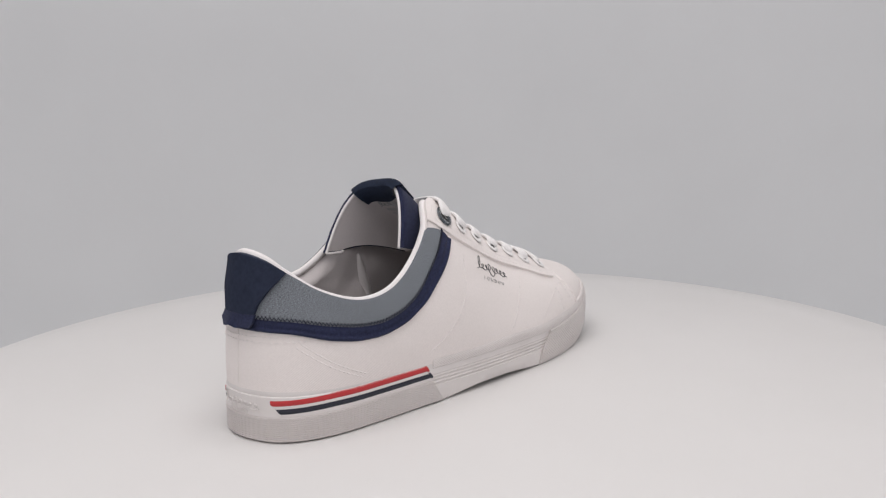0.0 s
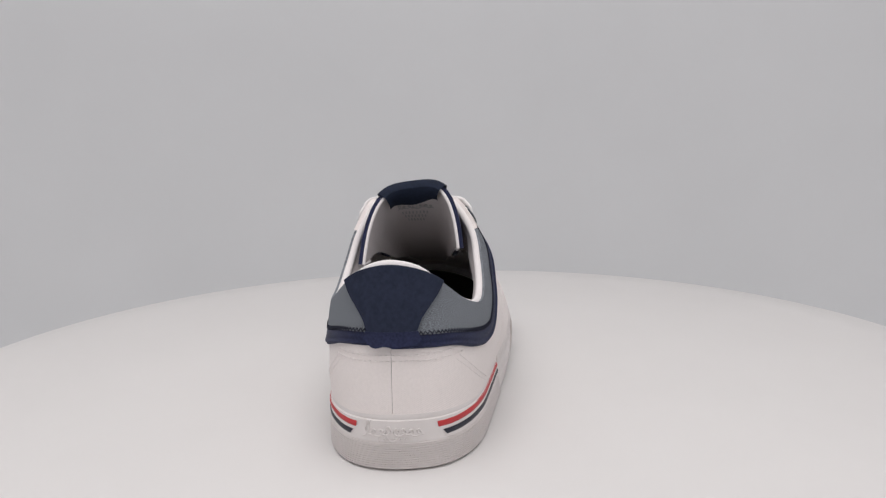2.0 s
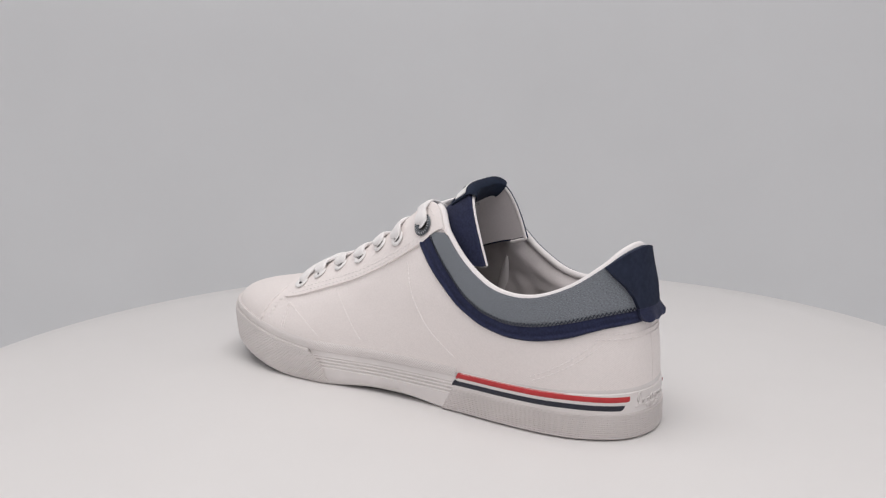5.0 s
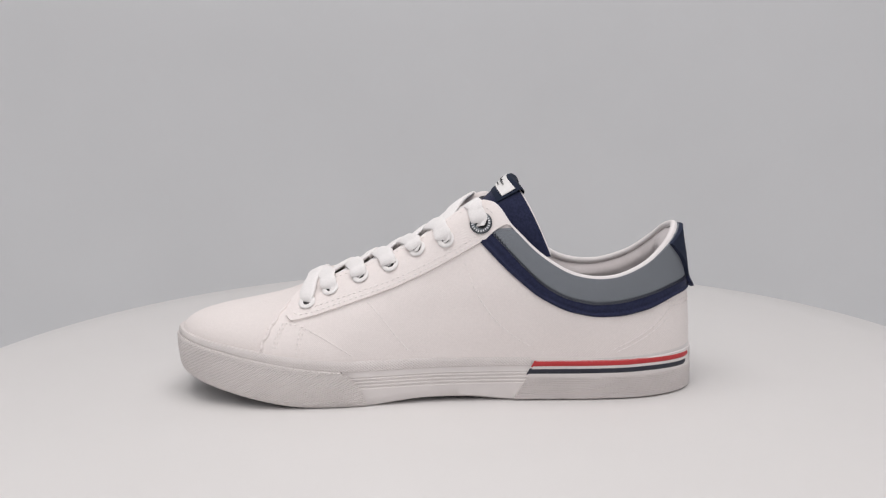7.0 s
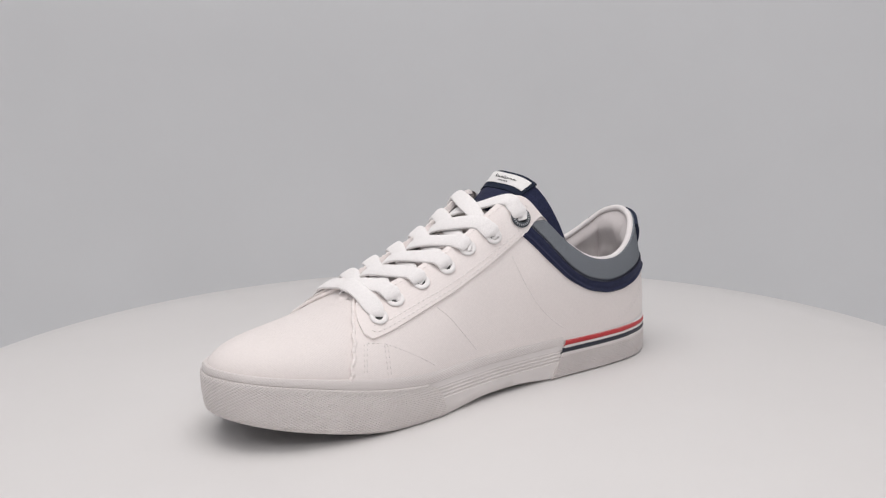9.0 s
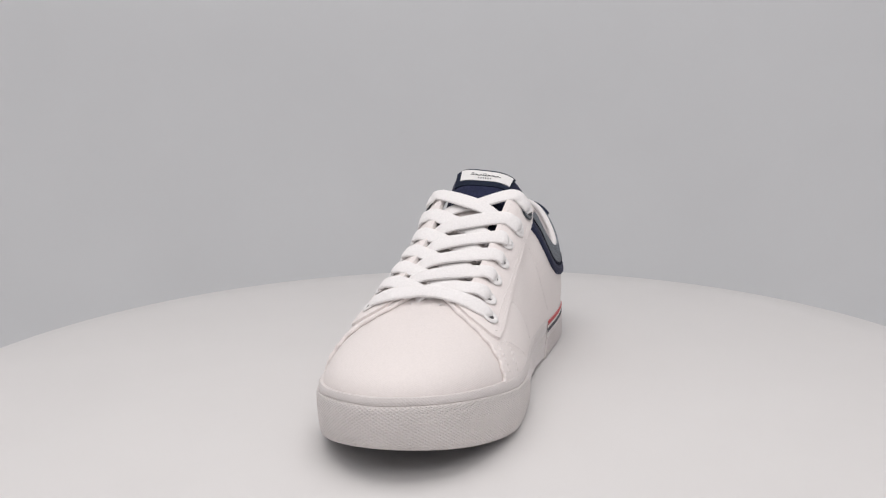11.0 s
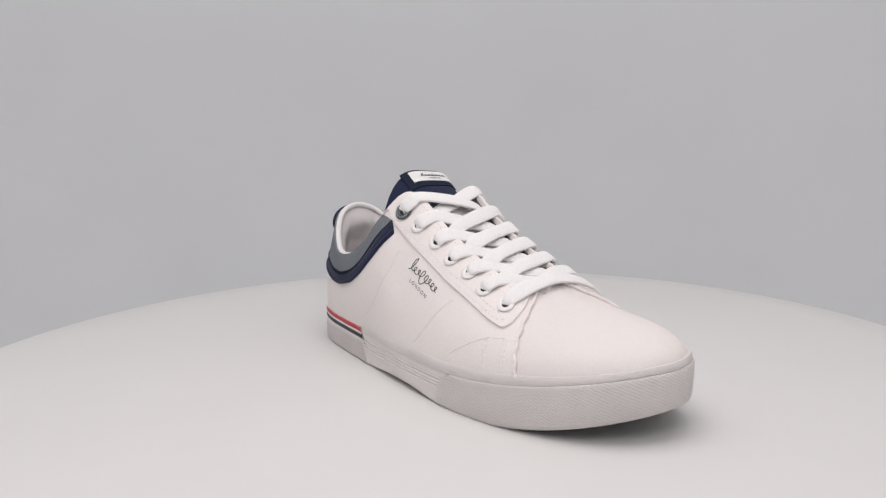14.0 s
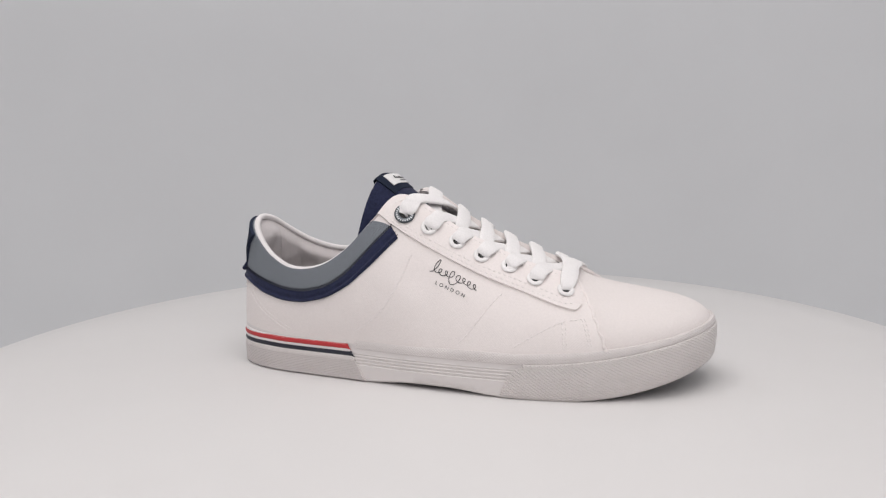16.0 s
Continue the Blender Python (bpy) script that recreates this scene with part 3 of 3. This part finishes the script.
def tube(points, radius, sides=8, closed=False):
    """Vertices and faces of a round cord along points."""
    P = np.asarray(points, float)
    n = len(P)
    T = np.gradient(P, axis=0) if not closed else np.roll(P, -1, 0) - np.roll(P, 1, 0)
    T /= np.linalg.norm(T, axis=1, keepdims=True)
    up = np.array([0.0, 0.0, 1.0])
    V = []
    for i in range(n):
        a = np.cross(T[i], up)
        if np.linalg.norm(a) < 1e-3:
            a = np.cross(T[i], (0, 1, 0))
        a /= np.linalg.norm(a)
        b = np.cross(a, T[i])
        for k in range(sides):
            w = 2 * math.pi * k / sides
            V.append(P[i] + radius * (math.cos(w) * a + math.sin(w) * b))
    F = []
    for i in range(n if closed else n - 1):
        for k in range(sides):
            j = (i + 1) % n
            F.append((i * sides + k, j * sides + k, j * sides + (k + 1) % sides, i * sides + (k + 1) % sides))
    return V, F


def build_tongue(shoe):
    tongue = tongue_sheet("tongue", 0.52, 1.0, -1, 1, -0.0028, 0.0022, NAVY, shoe, "navy twill padded tongue", puff=0.0014)
    tongue_sheet("tongue_foot", 0.0, 0.53, -1, 1, -0.0030, 0.0022, WHITE, tongue, "white canvas lower half of the tongue")
    tongue_sheet("tongue_patch", 0.50, 0.64, -0.5, 0.5, 0.0006, 0.0007, WHITE, tongue, "white canvas patch sewn on the tongue")
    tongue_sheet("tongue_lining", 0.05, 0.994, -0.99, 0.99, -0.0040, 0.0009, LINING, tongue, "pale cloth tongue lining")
    # white piping along the tongue's edge
    b = np.linspace(-1, 1, 41)
    edge = [tongue_at(s, -1.0, -0.0036) for s in np.linspace(0.86, 0.99, 10)] + [tongue_at(0.995, k, -0.0036) for k in b] + [tongue_at(s, 1.0, -0.0036) for s in np.linspace(0.99, 0.86, 10)]
    V, F = tube(edge, 0.0009)
    mesh_object("piping", V, F, None, EDGE, tongue, "white piping on the tongue edge")
    # dark strap folded over the top, with the white label sewn on it
    strap = tongue_sheet("strap", 0.80, 0.995, -0.56, 0.56, -0.0004, 0.0016, DARK_NAVY, tongue, "dark navy folded strap", 16, 22)
    S = np.linspace(0, 1, 14)
    bb = np.linspace(-0.56, 0.56, 22)
    G = np.zeros((14, 22, 3))
    for i, s in enumerate(S):
        for j, k in enumerate(bb):
            # over the edge, then down behind the lining
            if i < 5:
                a = i / 4 * math.pi
                front, rear = tongue_at(0.993, k, 0.0012), tongue_at(0.993, k, -0.0060)
                mid = (front + rear) / 2
                up = tongue_at(1.0, k) - tongue_at(0.97, k)
                up /= np.linalg.norm(up)
                G[i, j] = mid + math.cos(a) * (front - mid) + math.sin(a) * 0.0028 * up
            else:
                d = (i - 4) / 9
                hang = 0.993 - 0.165 * d * (1 + 0.15 * math.cos(k * 6.0) + 0.25 * k)
                G[i, j] = tongue_at(hang, k, -0.0060 - 0.0006 * math.sin(d * 3))
    mesh_object("strap_fold", G.reshape(-1, 3), grid_faces(14, 22), lengths(G).reshape(-1, 2), DARK_NAVY, tongue)
    label = tongue_sheet("label", 0.845, 0.985, -0.44, 0.52, 0.0012, 0.0005, LABEL, tongue, "white woven label with black script", 10, 22)
    # the script and the line below it, as plain marks
    mark(lambda u, w: tongue_at(0.922 + w * 16, 0.04 + u / 0.0315 * 1.0, 0.0020), 0.018, 0.0030, 0.00015, INK, label, 7)
    bars(lambda u, w: tongue_at(0.872 + w * 16, 0.06 + u / 0.0315, 0.0020), 0.009, 0.0008, 6, INK, label)
    # print inside the tongue
    mark(lambda u, w: tongue_at(0.772 + w * 16, -u / 0.0315, -0.0048), 0.024, 0.0040, 0.0003, GREY_INK, tongue, 7)
    for k in range(3):
        bars(lambda u, w: tongue_at(0.715 - 0.03 * k + w * 16, -u / 0.0315, -0.0048), 0.018 - 0.003 * k, 0.0012, 8 - k, GREY_INK, tongue)


def mark(at, length, height, radius, material, parent, loops):
    """A looping pen stroke, a plain stand-in for a script logo. at(u, w) gives the place."""
    pts = []
    n = loops * 18
    for i in range(n + 1):
        t = i / n
        a = 2 * math.pi * loops * t
        # two tall strokes, one at the start and one that hangs below the line in the middle
        tall, hang = math.exp(-((t - 0.05) / 0.06) ** 2), math.exp(-((t - 0.50) / 0.06) ** 2)
        w = height * (-0.16 * math.cos(a) * (1 + 1.9 * tall + 1.9 * hang) + 0.12 * tall - 0.12 + 0.05 * math.sin(3.1 * a / loops))
        u = -length / 2 + length * t + 0.46 * length / loops * math.sin(a + 0.3) * (1 + 0.5 * hang) + 0.25 * w
        pts.append(at(u, w))
    V, F = tube(pts, radius, 5)
    return mesh_object("script_mark", V, F, None, material, parent)


def bars(at, length, height, count, material, parent, depth=0.00015):
    V, F = [], []
    for k in range(count):
        u0 = -length / 2 + length * k / count
        u1 = u0 + length / count * 0.42
        m = len(V)
        P = [at(u0, -height / 2), at(u1, -height / 2), at(u1, height / 2), at(u0, height / 2)]
        n = np.cross(P[1] - P[0], P[3] - P[0])
        n /= np.linalg.norm(n)
        V += P + [p + n * depth for p in P]
        F += [(m, m + 1, m + 2, m + 3), (m + 4, m + 5, m + 6, m + 7)] + [(m + a, m + (a + 1) % 4, m + 4 + (a + 1) % 4, m + 4 + a) for a in range(4)]
    return mesh_object("lettering_bars", V, F, None, material, parent, smooth=False)


def lettering(text, at, length, height, material, parent, raised=0.0):
    """A printed or raised word in plain capitals; at(u, w, d) gives the place, d above the ground."""
    curve = bpy.data.curves.new("lettering", "FONT")
    curve.body, curve.space_character = text, 1.7
    curve.extrude = 0.5 if raised else 0.0
    holder = bpy.data.objects.new("lettering", curve)
    me = bpy.data.meshes.new_from_object(holder)
    P = np.array([tuple(v.co) for v in me.vertices])
    F = [tuple(f.vertices) for f in me.polygons]
    lo, hi = P.min(0), P.max(0)
    P = [at((p[0] - lo[0]) / (hi[0] - lo[0]) * length - length / 2, ((p[1] - lo[1]) / (hi[1] - lo[1]) - 0.5) * height, raised if p[2] > 0 else 0.0) for p in P]
    bpy.data.objects.remove(holder)
    bpy.data.meshes.remove(me)
    return mesh_object("lettering", P, F, None, material, parent, smooth=False)


def find(side, x, z):
    """Station and v of the skin's point at x, z on one side."""
    q, v = float(station(x + 0.02, 1)), 0.6
    for _ in range(40):
        p = skin(side * q, v)
        e = 1e-3
        dq = (skin(side * (q + e), v) - p) / e
        dv = (skin(side * q, v + e) - p) / e
        J = np.array([[dq[0], dv[0]], [dq[2], dv[2]]])
        step = np.linalg.solve(J, [x - p[0], z - p[2]])
        q, v = q + float(np.clip(step[0], -0.8, 0.8)), float(np.clip(v + np.clip(step[1], -0.15, 0.15), 0.02, 0.99))
    return side * q, v


EYE_X = {1: [0.1203, 0.1394, 0.1551, 0.1704, 0.1871, 0.2041, 0.2168], -1: [0.1224, 0.1368, 0.1530, 0.1684, 0.1845, 0.1999, 0.2172]}
EYE_Z = {1: [0.0988, 0.0899, 0.0839, 0.0755, 0.0689, 0.0620, 0.0552], -1: [0.0998, 0.0920, 0.0835, 0.0758, 0.0698, 0.0633, 0.0579]}


def eyelet_frames():
    out = {}
    for side in (1, -1):
        for k in range(7):
            q, v = find(side, EYE_X[side][k] - 0.0006, EYE_Z[side][k] - 0.0016)
            p, n = skin(q, v), skin_normal(q, v)
            f = skin(q + 0.05 * side, v) - skin(q - 0.05 * side, v)
            f -= n * np.dot(f, n)
            f /= np.linalg.norm(f)
            out[side, k] = (p, n, f, np.cross(n, f), q, v)
    return out


def build_eyelets(shoe, frames):
    for (side, k), (p, n, f, c, _, _) in frames.items():
        big = k == 0
        ring_r, tube_r = (0.0045, 0.0010) if big else (0.0035, 0.0008)
        V, F = [], []
        m, t = 28, 10
        for i in range(m):
            a = 2 * math.pi * i / m
            d = math.cos(a) * f + math.sin(a) * c
            for j in range(t):
                w = 2 * math.pi * j / t
                V.append(p + n * (0.0036 + 0.75 * tube_r * math.sin(w)) + d * (ring_r + tube_r * 1.7 * math.cos(w)))
        F = []
        for i in range(m):
            for j in range(t):
                F.append((i * t + j, ((i + 1) % m) * t + j, ((i + 1) % m) * t + (j + 1) % t, i * t + (j + 1) % t))
        e = mesh_object("eyelet", V, F, None, METAL if big else EYELET, shoe, "dark metal eyelet with raised marks" if big else "white enamelled eyelet")
        V = [p + n * 0.0036] + [p + n * 0.0035 + (ring_r - 0.0006) * (math.cos(2 * math.pi * i / 20) * f + math.sin(2 * math.pi * i / 20) * c) for i in range(20)]
        mesh_object("eyelet_hole", V, [(0, 1 + i, 1 + (i + 1) % 20) for i in range(20)], None, HOLE, e)
        if big:
            V, F = [], []
            for i in range(22):
                a = 2 * math.pi * i / 22
                d, g = math.cos(a) * f + math.sin(a) * c, -math.sin(a) * f + math.cos(a) * c
                o = p + n * 0.0044
                s = len(V)
                for r0, w0, h in ((0.0042, -1, 0), (0.0053, -1, 0), (0.0053, 1, 0), (0.0042, 1, 0)):
                    V.append(o + d * r0 + g * 0.0003 * w0)
                for kk in range(4):
                    V.append(V[s + kk] - n * 0.0006)
                F += [(s, s + 1, s + 2, s + 3)] + [(s + q, s + 4 + q, s + 4 + (q + 1) % 4, s + (q + 1) % 4) for q in range(4)]
            mesh_object("eyelet_marks", V, F, None, STEEL, e, smooth=False)


def tape(name, P, N, width, thick, material, parent, label=""):
    """A flat woven tape along P whose face looks along N; its cross-section is a flattened oval."""
    P, N = np.asarray(P, float), np.asarray(N, float)
    T = np.gradient(P, axis=0)
    T /= np.linalg.norm(T, axis=1, keepdims=True)
    C = np.cross(N, T)
    C /= np.linalg.norm(C, axis=1, keepdims=True)
    N = np.cross(T, C)
    m = 14
    n = len(P)
    G = np.zeros((n, m + 1, 3))
    w = np.broadcast_to(np.asarray(width, float), (n,))
    for j in range(m + 1):
        a = 2 * math.pi * j / m
        ca, sa = math.cos(a), math.sin(a)
        G[:, j] = P + C * (w / 2 * np.sign(ca) * abs(ca) ** 0.6)[:, None] + N * (thick / 2 * np.sign(sa) * abs(sa) ** 0.75)
    uv = lengths(G)
    return mesh_object(name, G.reshape(-1, 3), grid_faces(n, m + 1), uv.reshape(-1, 2), material, parent, label)


def build_laces(shoe, frames):
    lace = tagged(new("lace"), "flat white woven cotton shoelace")
    lace.parent = shoe
    rng = random.Random(5)

    def run(a, b, over, tuck):
        """One strand from inside the eyelet a over the tongue to b: into its eyelet, or under that stay's edge."""
        pa, na, fa, _, qa, va = frames[a]
        pb, nb, fb, _, qb, vb = frames[b]

        def lip(q, v, off):
            return skin(q, v) + off * skin_normal(q, min(v, 0.95))
        up = lip(qa, 1.0, 1.0) - lip(qa, 1.0, 0.0) + lip(qb, 1.0, 1.0) - lip(qb, 1.0, 0.0)
        up[1] = 0
        up /= np.linalg.norm(up)
        # where the straight way from eyelet to eyelet crosses the two stays' edges
        tops = np.linspace(8.05, 12.9, 200)
        ya, yb = a[0] * float(np.interp(pa[0] + 0.24 * (pb[0] - pa[0]), glide(R_TX, tops), tops)), b[0] * float(np.interp(pa[0] + (1.05 if tuck else 0.8) * (pb[0] - pa[0]), glide(R_TX, tops), tops))
        ea, eb = lip(ya, 1.0, 0.0030 + over * 0.4), lip(yb, 1.0, 0.0030 + over * 0.4)
        ctrl = [pa - na * 0.0012, pa + na * 0.0042 + (ea - pa) * 0.08, (pa + ea) / 2 + na * 0.0042, ea]
        if tuck:
            ctrl.append((ea + eb) / 2 + up * (-0.0008 + over))
            ctrl.append(ea * 0.2 + eb * 0.8 + up * (-0.0018 + over * 0.4))
            ctrl.append(lip(yb, 0.97, -0.0022))
            ctrl.append(lip(yb, 0.92, -0.0016))
        else:
            ctrl.append((ea + eb) / 2 + up * (0.0004 + over))
            ctrl += [eb, (pb + eb) / 2 + nb * 0.0042, pb + nb * 0.0042 + (eb - pb) * 0.08, pb - nb * 0.0012]
        ctrl = np.array(ctrl)
        K = np.vstack([2 * ctrl[0] - ctrl[1], ctrl, 2 * ctrl[-1] - ctrl[-2]])
        P, N, Wd = [], [], []
        segs = len(ctrl) - 1
        for i in range(segs):
            for t in np.linspace(0, 1, 8, endpoint=i == segs - 1):
                p0, p1, p2, p3 = K[i:i + 4]
                P.append(0.5 * (2 * p1 + (p2 - p0) * t + (2 * p0 - 5 * p1 + 4 * p2 - p3) * t ** 2 + (3 * p1 - p0 - 3 * p2 + p3) * t ** 3))
                g = (i + t) / segs
                N.append(na * (1 - g) + nb * g + up * math.sin(math.pi * g) + fa * (0.25 * math.sin(3 * g + rng.random() * 0.05)))
                pinch = min(g, 1 - g if not tuck else 1.0) * 1.2
                Wd.append(0.0056 + 0.0040 * smoothstep(0.03, 0.26, pinch))
        tape("strand", P, N, np.array(Wd) * (1 + 0.06 * np.sin(np.arange(len(Wd)) * 0.35 + rng.random() * 6)), 0.0025, LACE, lace)

    run((-1, 6), (1, 6), 0.0006, False)
    for k in range(6):
        # the topmost pair crosses the other way round
        run((1, k), (-1, k + 1), 0.0016 if k else -0.0006, True)
        run((-1, k), (1, k + 1), -0.0008 if k else 0.0020, True)


# ---- marks and seams ----
def stitches(name, at, ts, length, radius, material, parent, label=""):
    """Short thread stitches laid along a path: at(t) gives a place, ts the ends of the path."""
    t = np.linspace(ts[0], ts[1], 120)
    P = np.array([at(k) for k in t])
    d = np.concatenate([[0], np.cumsum(np.linalg.norm(np.diff(P, axis=0), axis=1))])
    V, F = [], []
    s = 0.0
    while s + length < d[-1]:
        pts = [np.array([np.interp(s + length * g, d, P[:, i]) for i in range(3)]) for g in (0, 0.25, 0.5, 0.75, 1)]
        v, f = tube(pts, radius, 5)
        m = len(V)
        # pulled in at both ends
        c = np.array(pts)
        for i in range(5):
            for k in range(5):
                v[i * 5 + k] = c[i] + (v[i * 5 + k] - c[i]) * (0.35, 0.9, 1.0, 0.9, 0.35)[i]
        V += v
        F += [tuple(m + a for a in q) for q in f]
        s += length * 1.45
    ob = mesh_object(name, V, F, None, material, parent, label)
    return tagged(ob, kind="stuff")


def build_seams(shoe):
    for s in (1, -1):
        dz = 0.0 if s > 0 else -0.0014

        def along(fun, off):
            def at(q):
                v = float(fun(q))
                return skin(s * q, v) + off * skin_normal(s * q, v)
            return at
        # double row on the eyestay's lower edge, one row beside the throat
        for k in (0.0018, 0.0040):
            stitches("stitching", along(lambda q: v_at(s * q, STAY_LOW, k + (0.0 if s > 0 else 0.0024)) + 0.06 * smoothstep(11.6, 12.0, q), 0.0028), (7.5, 11.95), 0.0022, 0.00055, THREAD, shoe)
        stitches("stitching", along(lambda q: 0.93, 0.0028), (7.6, 12.2), 0.0022, 0.00055, THREAD, shoe)
        # dark zigzag row between the grey panel and the navy band
        q = np.linspace(0.7, 7.5, 1400)
        base = skin(s * q, v_at(s * q, NAVY_TOP, dz))
        run = np.concatenate([[0], np.cumsum(np.linalg.norm(np.diff(base, axis=0), axis=1))])
        ticks = np.arange(0, run[-1], 0.00095)
        q = np.interp(ticks, run, q)
        v = v_at(s * q, NAVY_TOP, dz + np.where(np.arange(len(q)) % 2, 0.0017, 0.0002))
        V, F = tube(skin(s * q, v) + 0.0026 * skin_normal(s * q, v), 0.00034, 5)
        mesh_object("overlock_seam", V, F, None, NAVY_THREAD, shoe, "dark navy zigzag overlock seam")
        stitches("stitching", along(lambda q: v_at(s * q, NAVY_LOW, dz + 0.0022), 0.0023), (0.0, 7.6), 0.0019, 0.00025, NAVY_THREAD, shoe)
        stitches("stitching", along(lambda q: v_at(s * q, NAVY_LOW, dz + 0.0052), 0.0023), (0.0, 7.6), 0.0019, 0.00025, NAVY_THREAD, shoe)

        def straight(x0, z0, x1, z1, off=0.0):
            a, b = find(s, x0, z0), find(s, x1, z1)

            def at(t):
                return quarter_face(a[0] * (1 - t) + b[0] * t, a[1] * (1 - t) + b[1] * t, off)
            return at
        for x0, z0, x1, z1 in ((0.129, 0.077, 0.094, 0.031), (0.183, 0.056, 0.160, 0.029), (0.0175, 0.049, 0.050, 0.028), (0.0155, 0.0475, 0.047, 0.027),
                               (0.229, 0.0445, 0.234, 0.031), (0.2275, 0.0445, 0.2325, 0.031), (0.219, 0.043, 0.221, 0.029), (0.2172, 0.043, 0.2192, 0.029),
                               (0.219, 0.0435, 0.190, 0.028), (0.228, 0.0445, 0.219, 0.0435)):
            stitches("stitching", straight(x0, z0, x1, z1), (0.0, 1.0), 0.0019, 0.00042, THREAD, shoe)
        # folded front edge of the quarter, lying on the vamp
        b = np.linspace(0.06, 0.99, 90)
        q = 12.39 - 0.25 * np.sin(np.pi * b) + 0.4 * b
        fray = random.Random(3 + s)
        lie = np.array([0.0010 + 0.0005 * fray.random() for _ in b])[:, None]
        V, F = tube(skin(s * (q + 0.02 * np.sin(b * 40)), b) + lie * skin_normal(s * q, b), 0.0011, 8)
        mesh_object("folded_edge", V, F, None, WHITE, shoe, "folded white canvas edge over the vamp")
    # heel: seam line and a double row round the counter
    V, F = tube([skin(0.0, v) + 0.0011 * skin_normal(0.0, v) for v in np.linspace(0.05, 0.55, 30)], 0.0002, 5)
    mesh_object("heel_seam", V, F, None, SEAM, shoe, "fine centre seam on the heel")
    for z in (0.0525, 0.0500):
        stitches("stitching", lambda q, z=z: quarter_face(q, float(v_at(q, lambda x: 0 * x + z)), 0.0002),
                 (-2.2, 2.2), 0.0019, 0.00042, THREAD, shoe)
    for k in (1, -1):
        stitches("stitching", lambda b, k=k: skin(k * (0.74 + 0.95 * b), 0.66 + 0.30 * b) + 0.0046 * skin_normal(k * (0.74 + 0.95 * b), 0.66 + 0.30 * b),
                 (0.0, 0.95), 0.0016, 0.00022, NAVY_THREAD, shoe)
    # script and bars on the outer quarter
    x0, z0, x1, z1 = 0.1418, 0.0705, 0.1690, 0.0592
    L = math.hypot(x1 - x0, z1 - z0)
    ux, uz = (x1 - x0) / L, (z1 - z0) / L

    def outer(u, w, drop=0.0):
        # away from the eyestay is down and back
        x, z = (x0 + x1) / 2 + ux * u + uz * -1 * (w - drop), (z0 + z1) / 2 + uz * u + ux * (w - drop)
        q, v = find(-1, x, z)
        return quarter_face(q, v, 0.0002)
    mark(lambda u, w: outer(u, w), L, 0.0085, 0.00021, INK, shoe, 8)
    lettering("LONDON", lambda u, w, d: outer(u + 0.0005, w, 0.0074), L * 0.64, 0.0018, INK, shoe)


def build_sole_marks(shoe):
    for s in (1, -1):
        for name, hi, lo, start, mat in (("red_stripe", 0.0031, 0.0066, 0.0052, RED), ("navy_stripe", 0.0074, 0.0108, 0.0072, STRIPE_NAVY)):
            n, m = 70, 4
            G = np.zeros((n, m, 3))
            for j in range(m):
                k = j / (m - 1)
                depth = hi + (lo - hi) * k
                a, b = station(start + 0.0016 * k), station((0.0902 if s > 0 else 0.0874) + 0.6 * depth)
                q = np.linspace(a, b, n)
                q[:1] = a
                xy = rim(s * q, 0.0028 if 0 < j < m - 1 else 0.0022)
                G[:, j, :2] = xy
                G[:, j, 2] = fox_top(xy[:, 0]) - depth - 0.0014 * smoothstep(0.035, 0.0, xy[:, 0])
            mesh_object(name, G.reshape(-1, 3), grid_faces(n, m, flip=s > 0), lengths(G).reshape(-1, 2), mat, shoe,
                        "painted red stripe on the heel" if mat is RED else "painted navy stripe on the heel")
    # raised script and marks on the back of the heel
    q = np.linspace(-1.6, 1.6, 200)
    ys = rim(q, 0.0024)[:, 1]

    def back(u, w, z, d=0.0):
        k = np.interp(-u, ys, q)
        xy = rim(k, 0.0025 + d)
        return np.array([xy[0], xy[1], z + w])
    mark(lambda u, w: back(u, w, 0.0192), 0.027, 0.0085, 0.00042, RUBBER, shoe, 8)
    lettering("LONDON", lambda u, w, d: back(u, w, 0.0150, d), 0.013, 0.0014, RUBBER, shoe, 0.0004)


frames_of_eyelets = eyelet_frames()
build_tongue(sneaker)
build_eyelets(sneaker, frames_of_eyelets)
build_laces(sneaker, frames_of_eyelets)
build_seams(sneaker)
build_sole_marks(sneaker)


# ---- movement ----
def motions():
    """The disc turns evenly, 18.31 degrees a second, and carries the shoe."""
    rate, start = 18.3116, 49.51
    disc_rows, shoe_rows = [], []
    for k in range(65):
        t = k * 0.25
        turn = Matrix.Rotation(radians(start + rate * t), 4, "Z")
        disc_rows.append((t, turn))
        shoe_rows.append((t, turn @ pose(-0.14184, 0.01536, 0.0)))
    walk(turntable, disc_rows)
    walk(sneaker, shoe_rows)


motions()
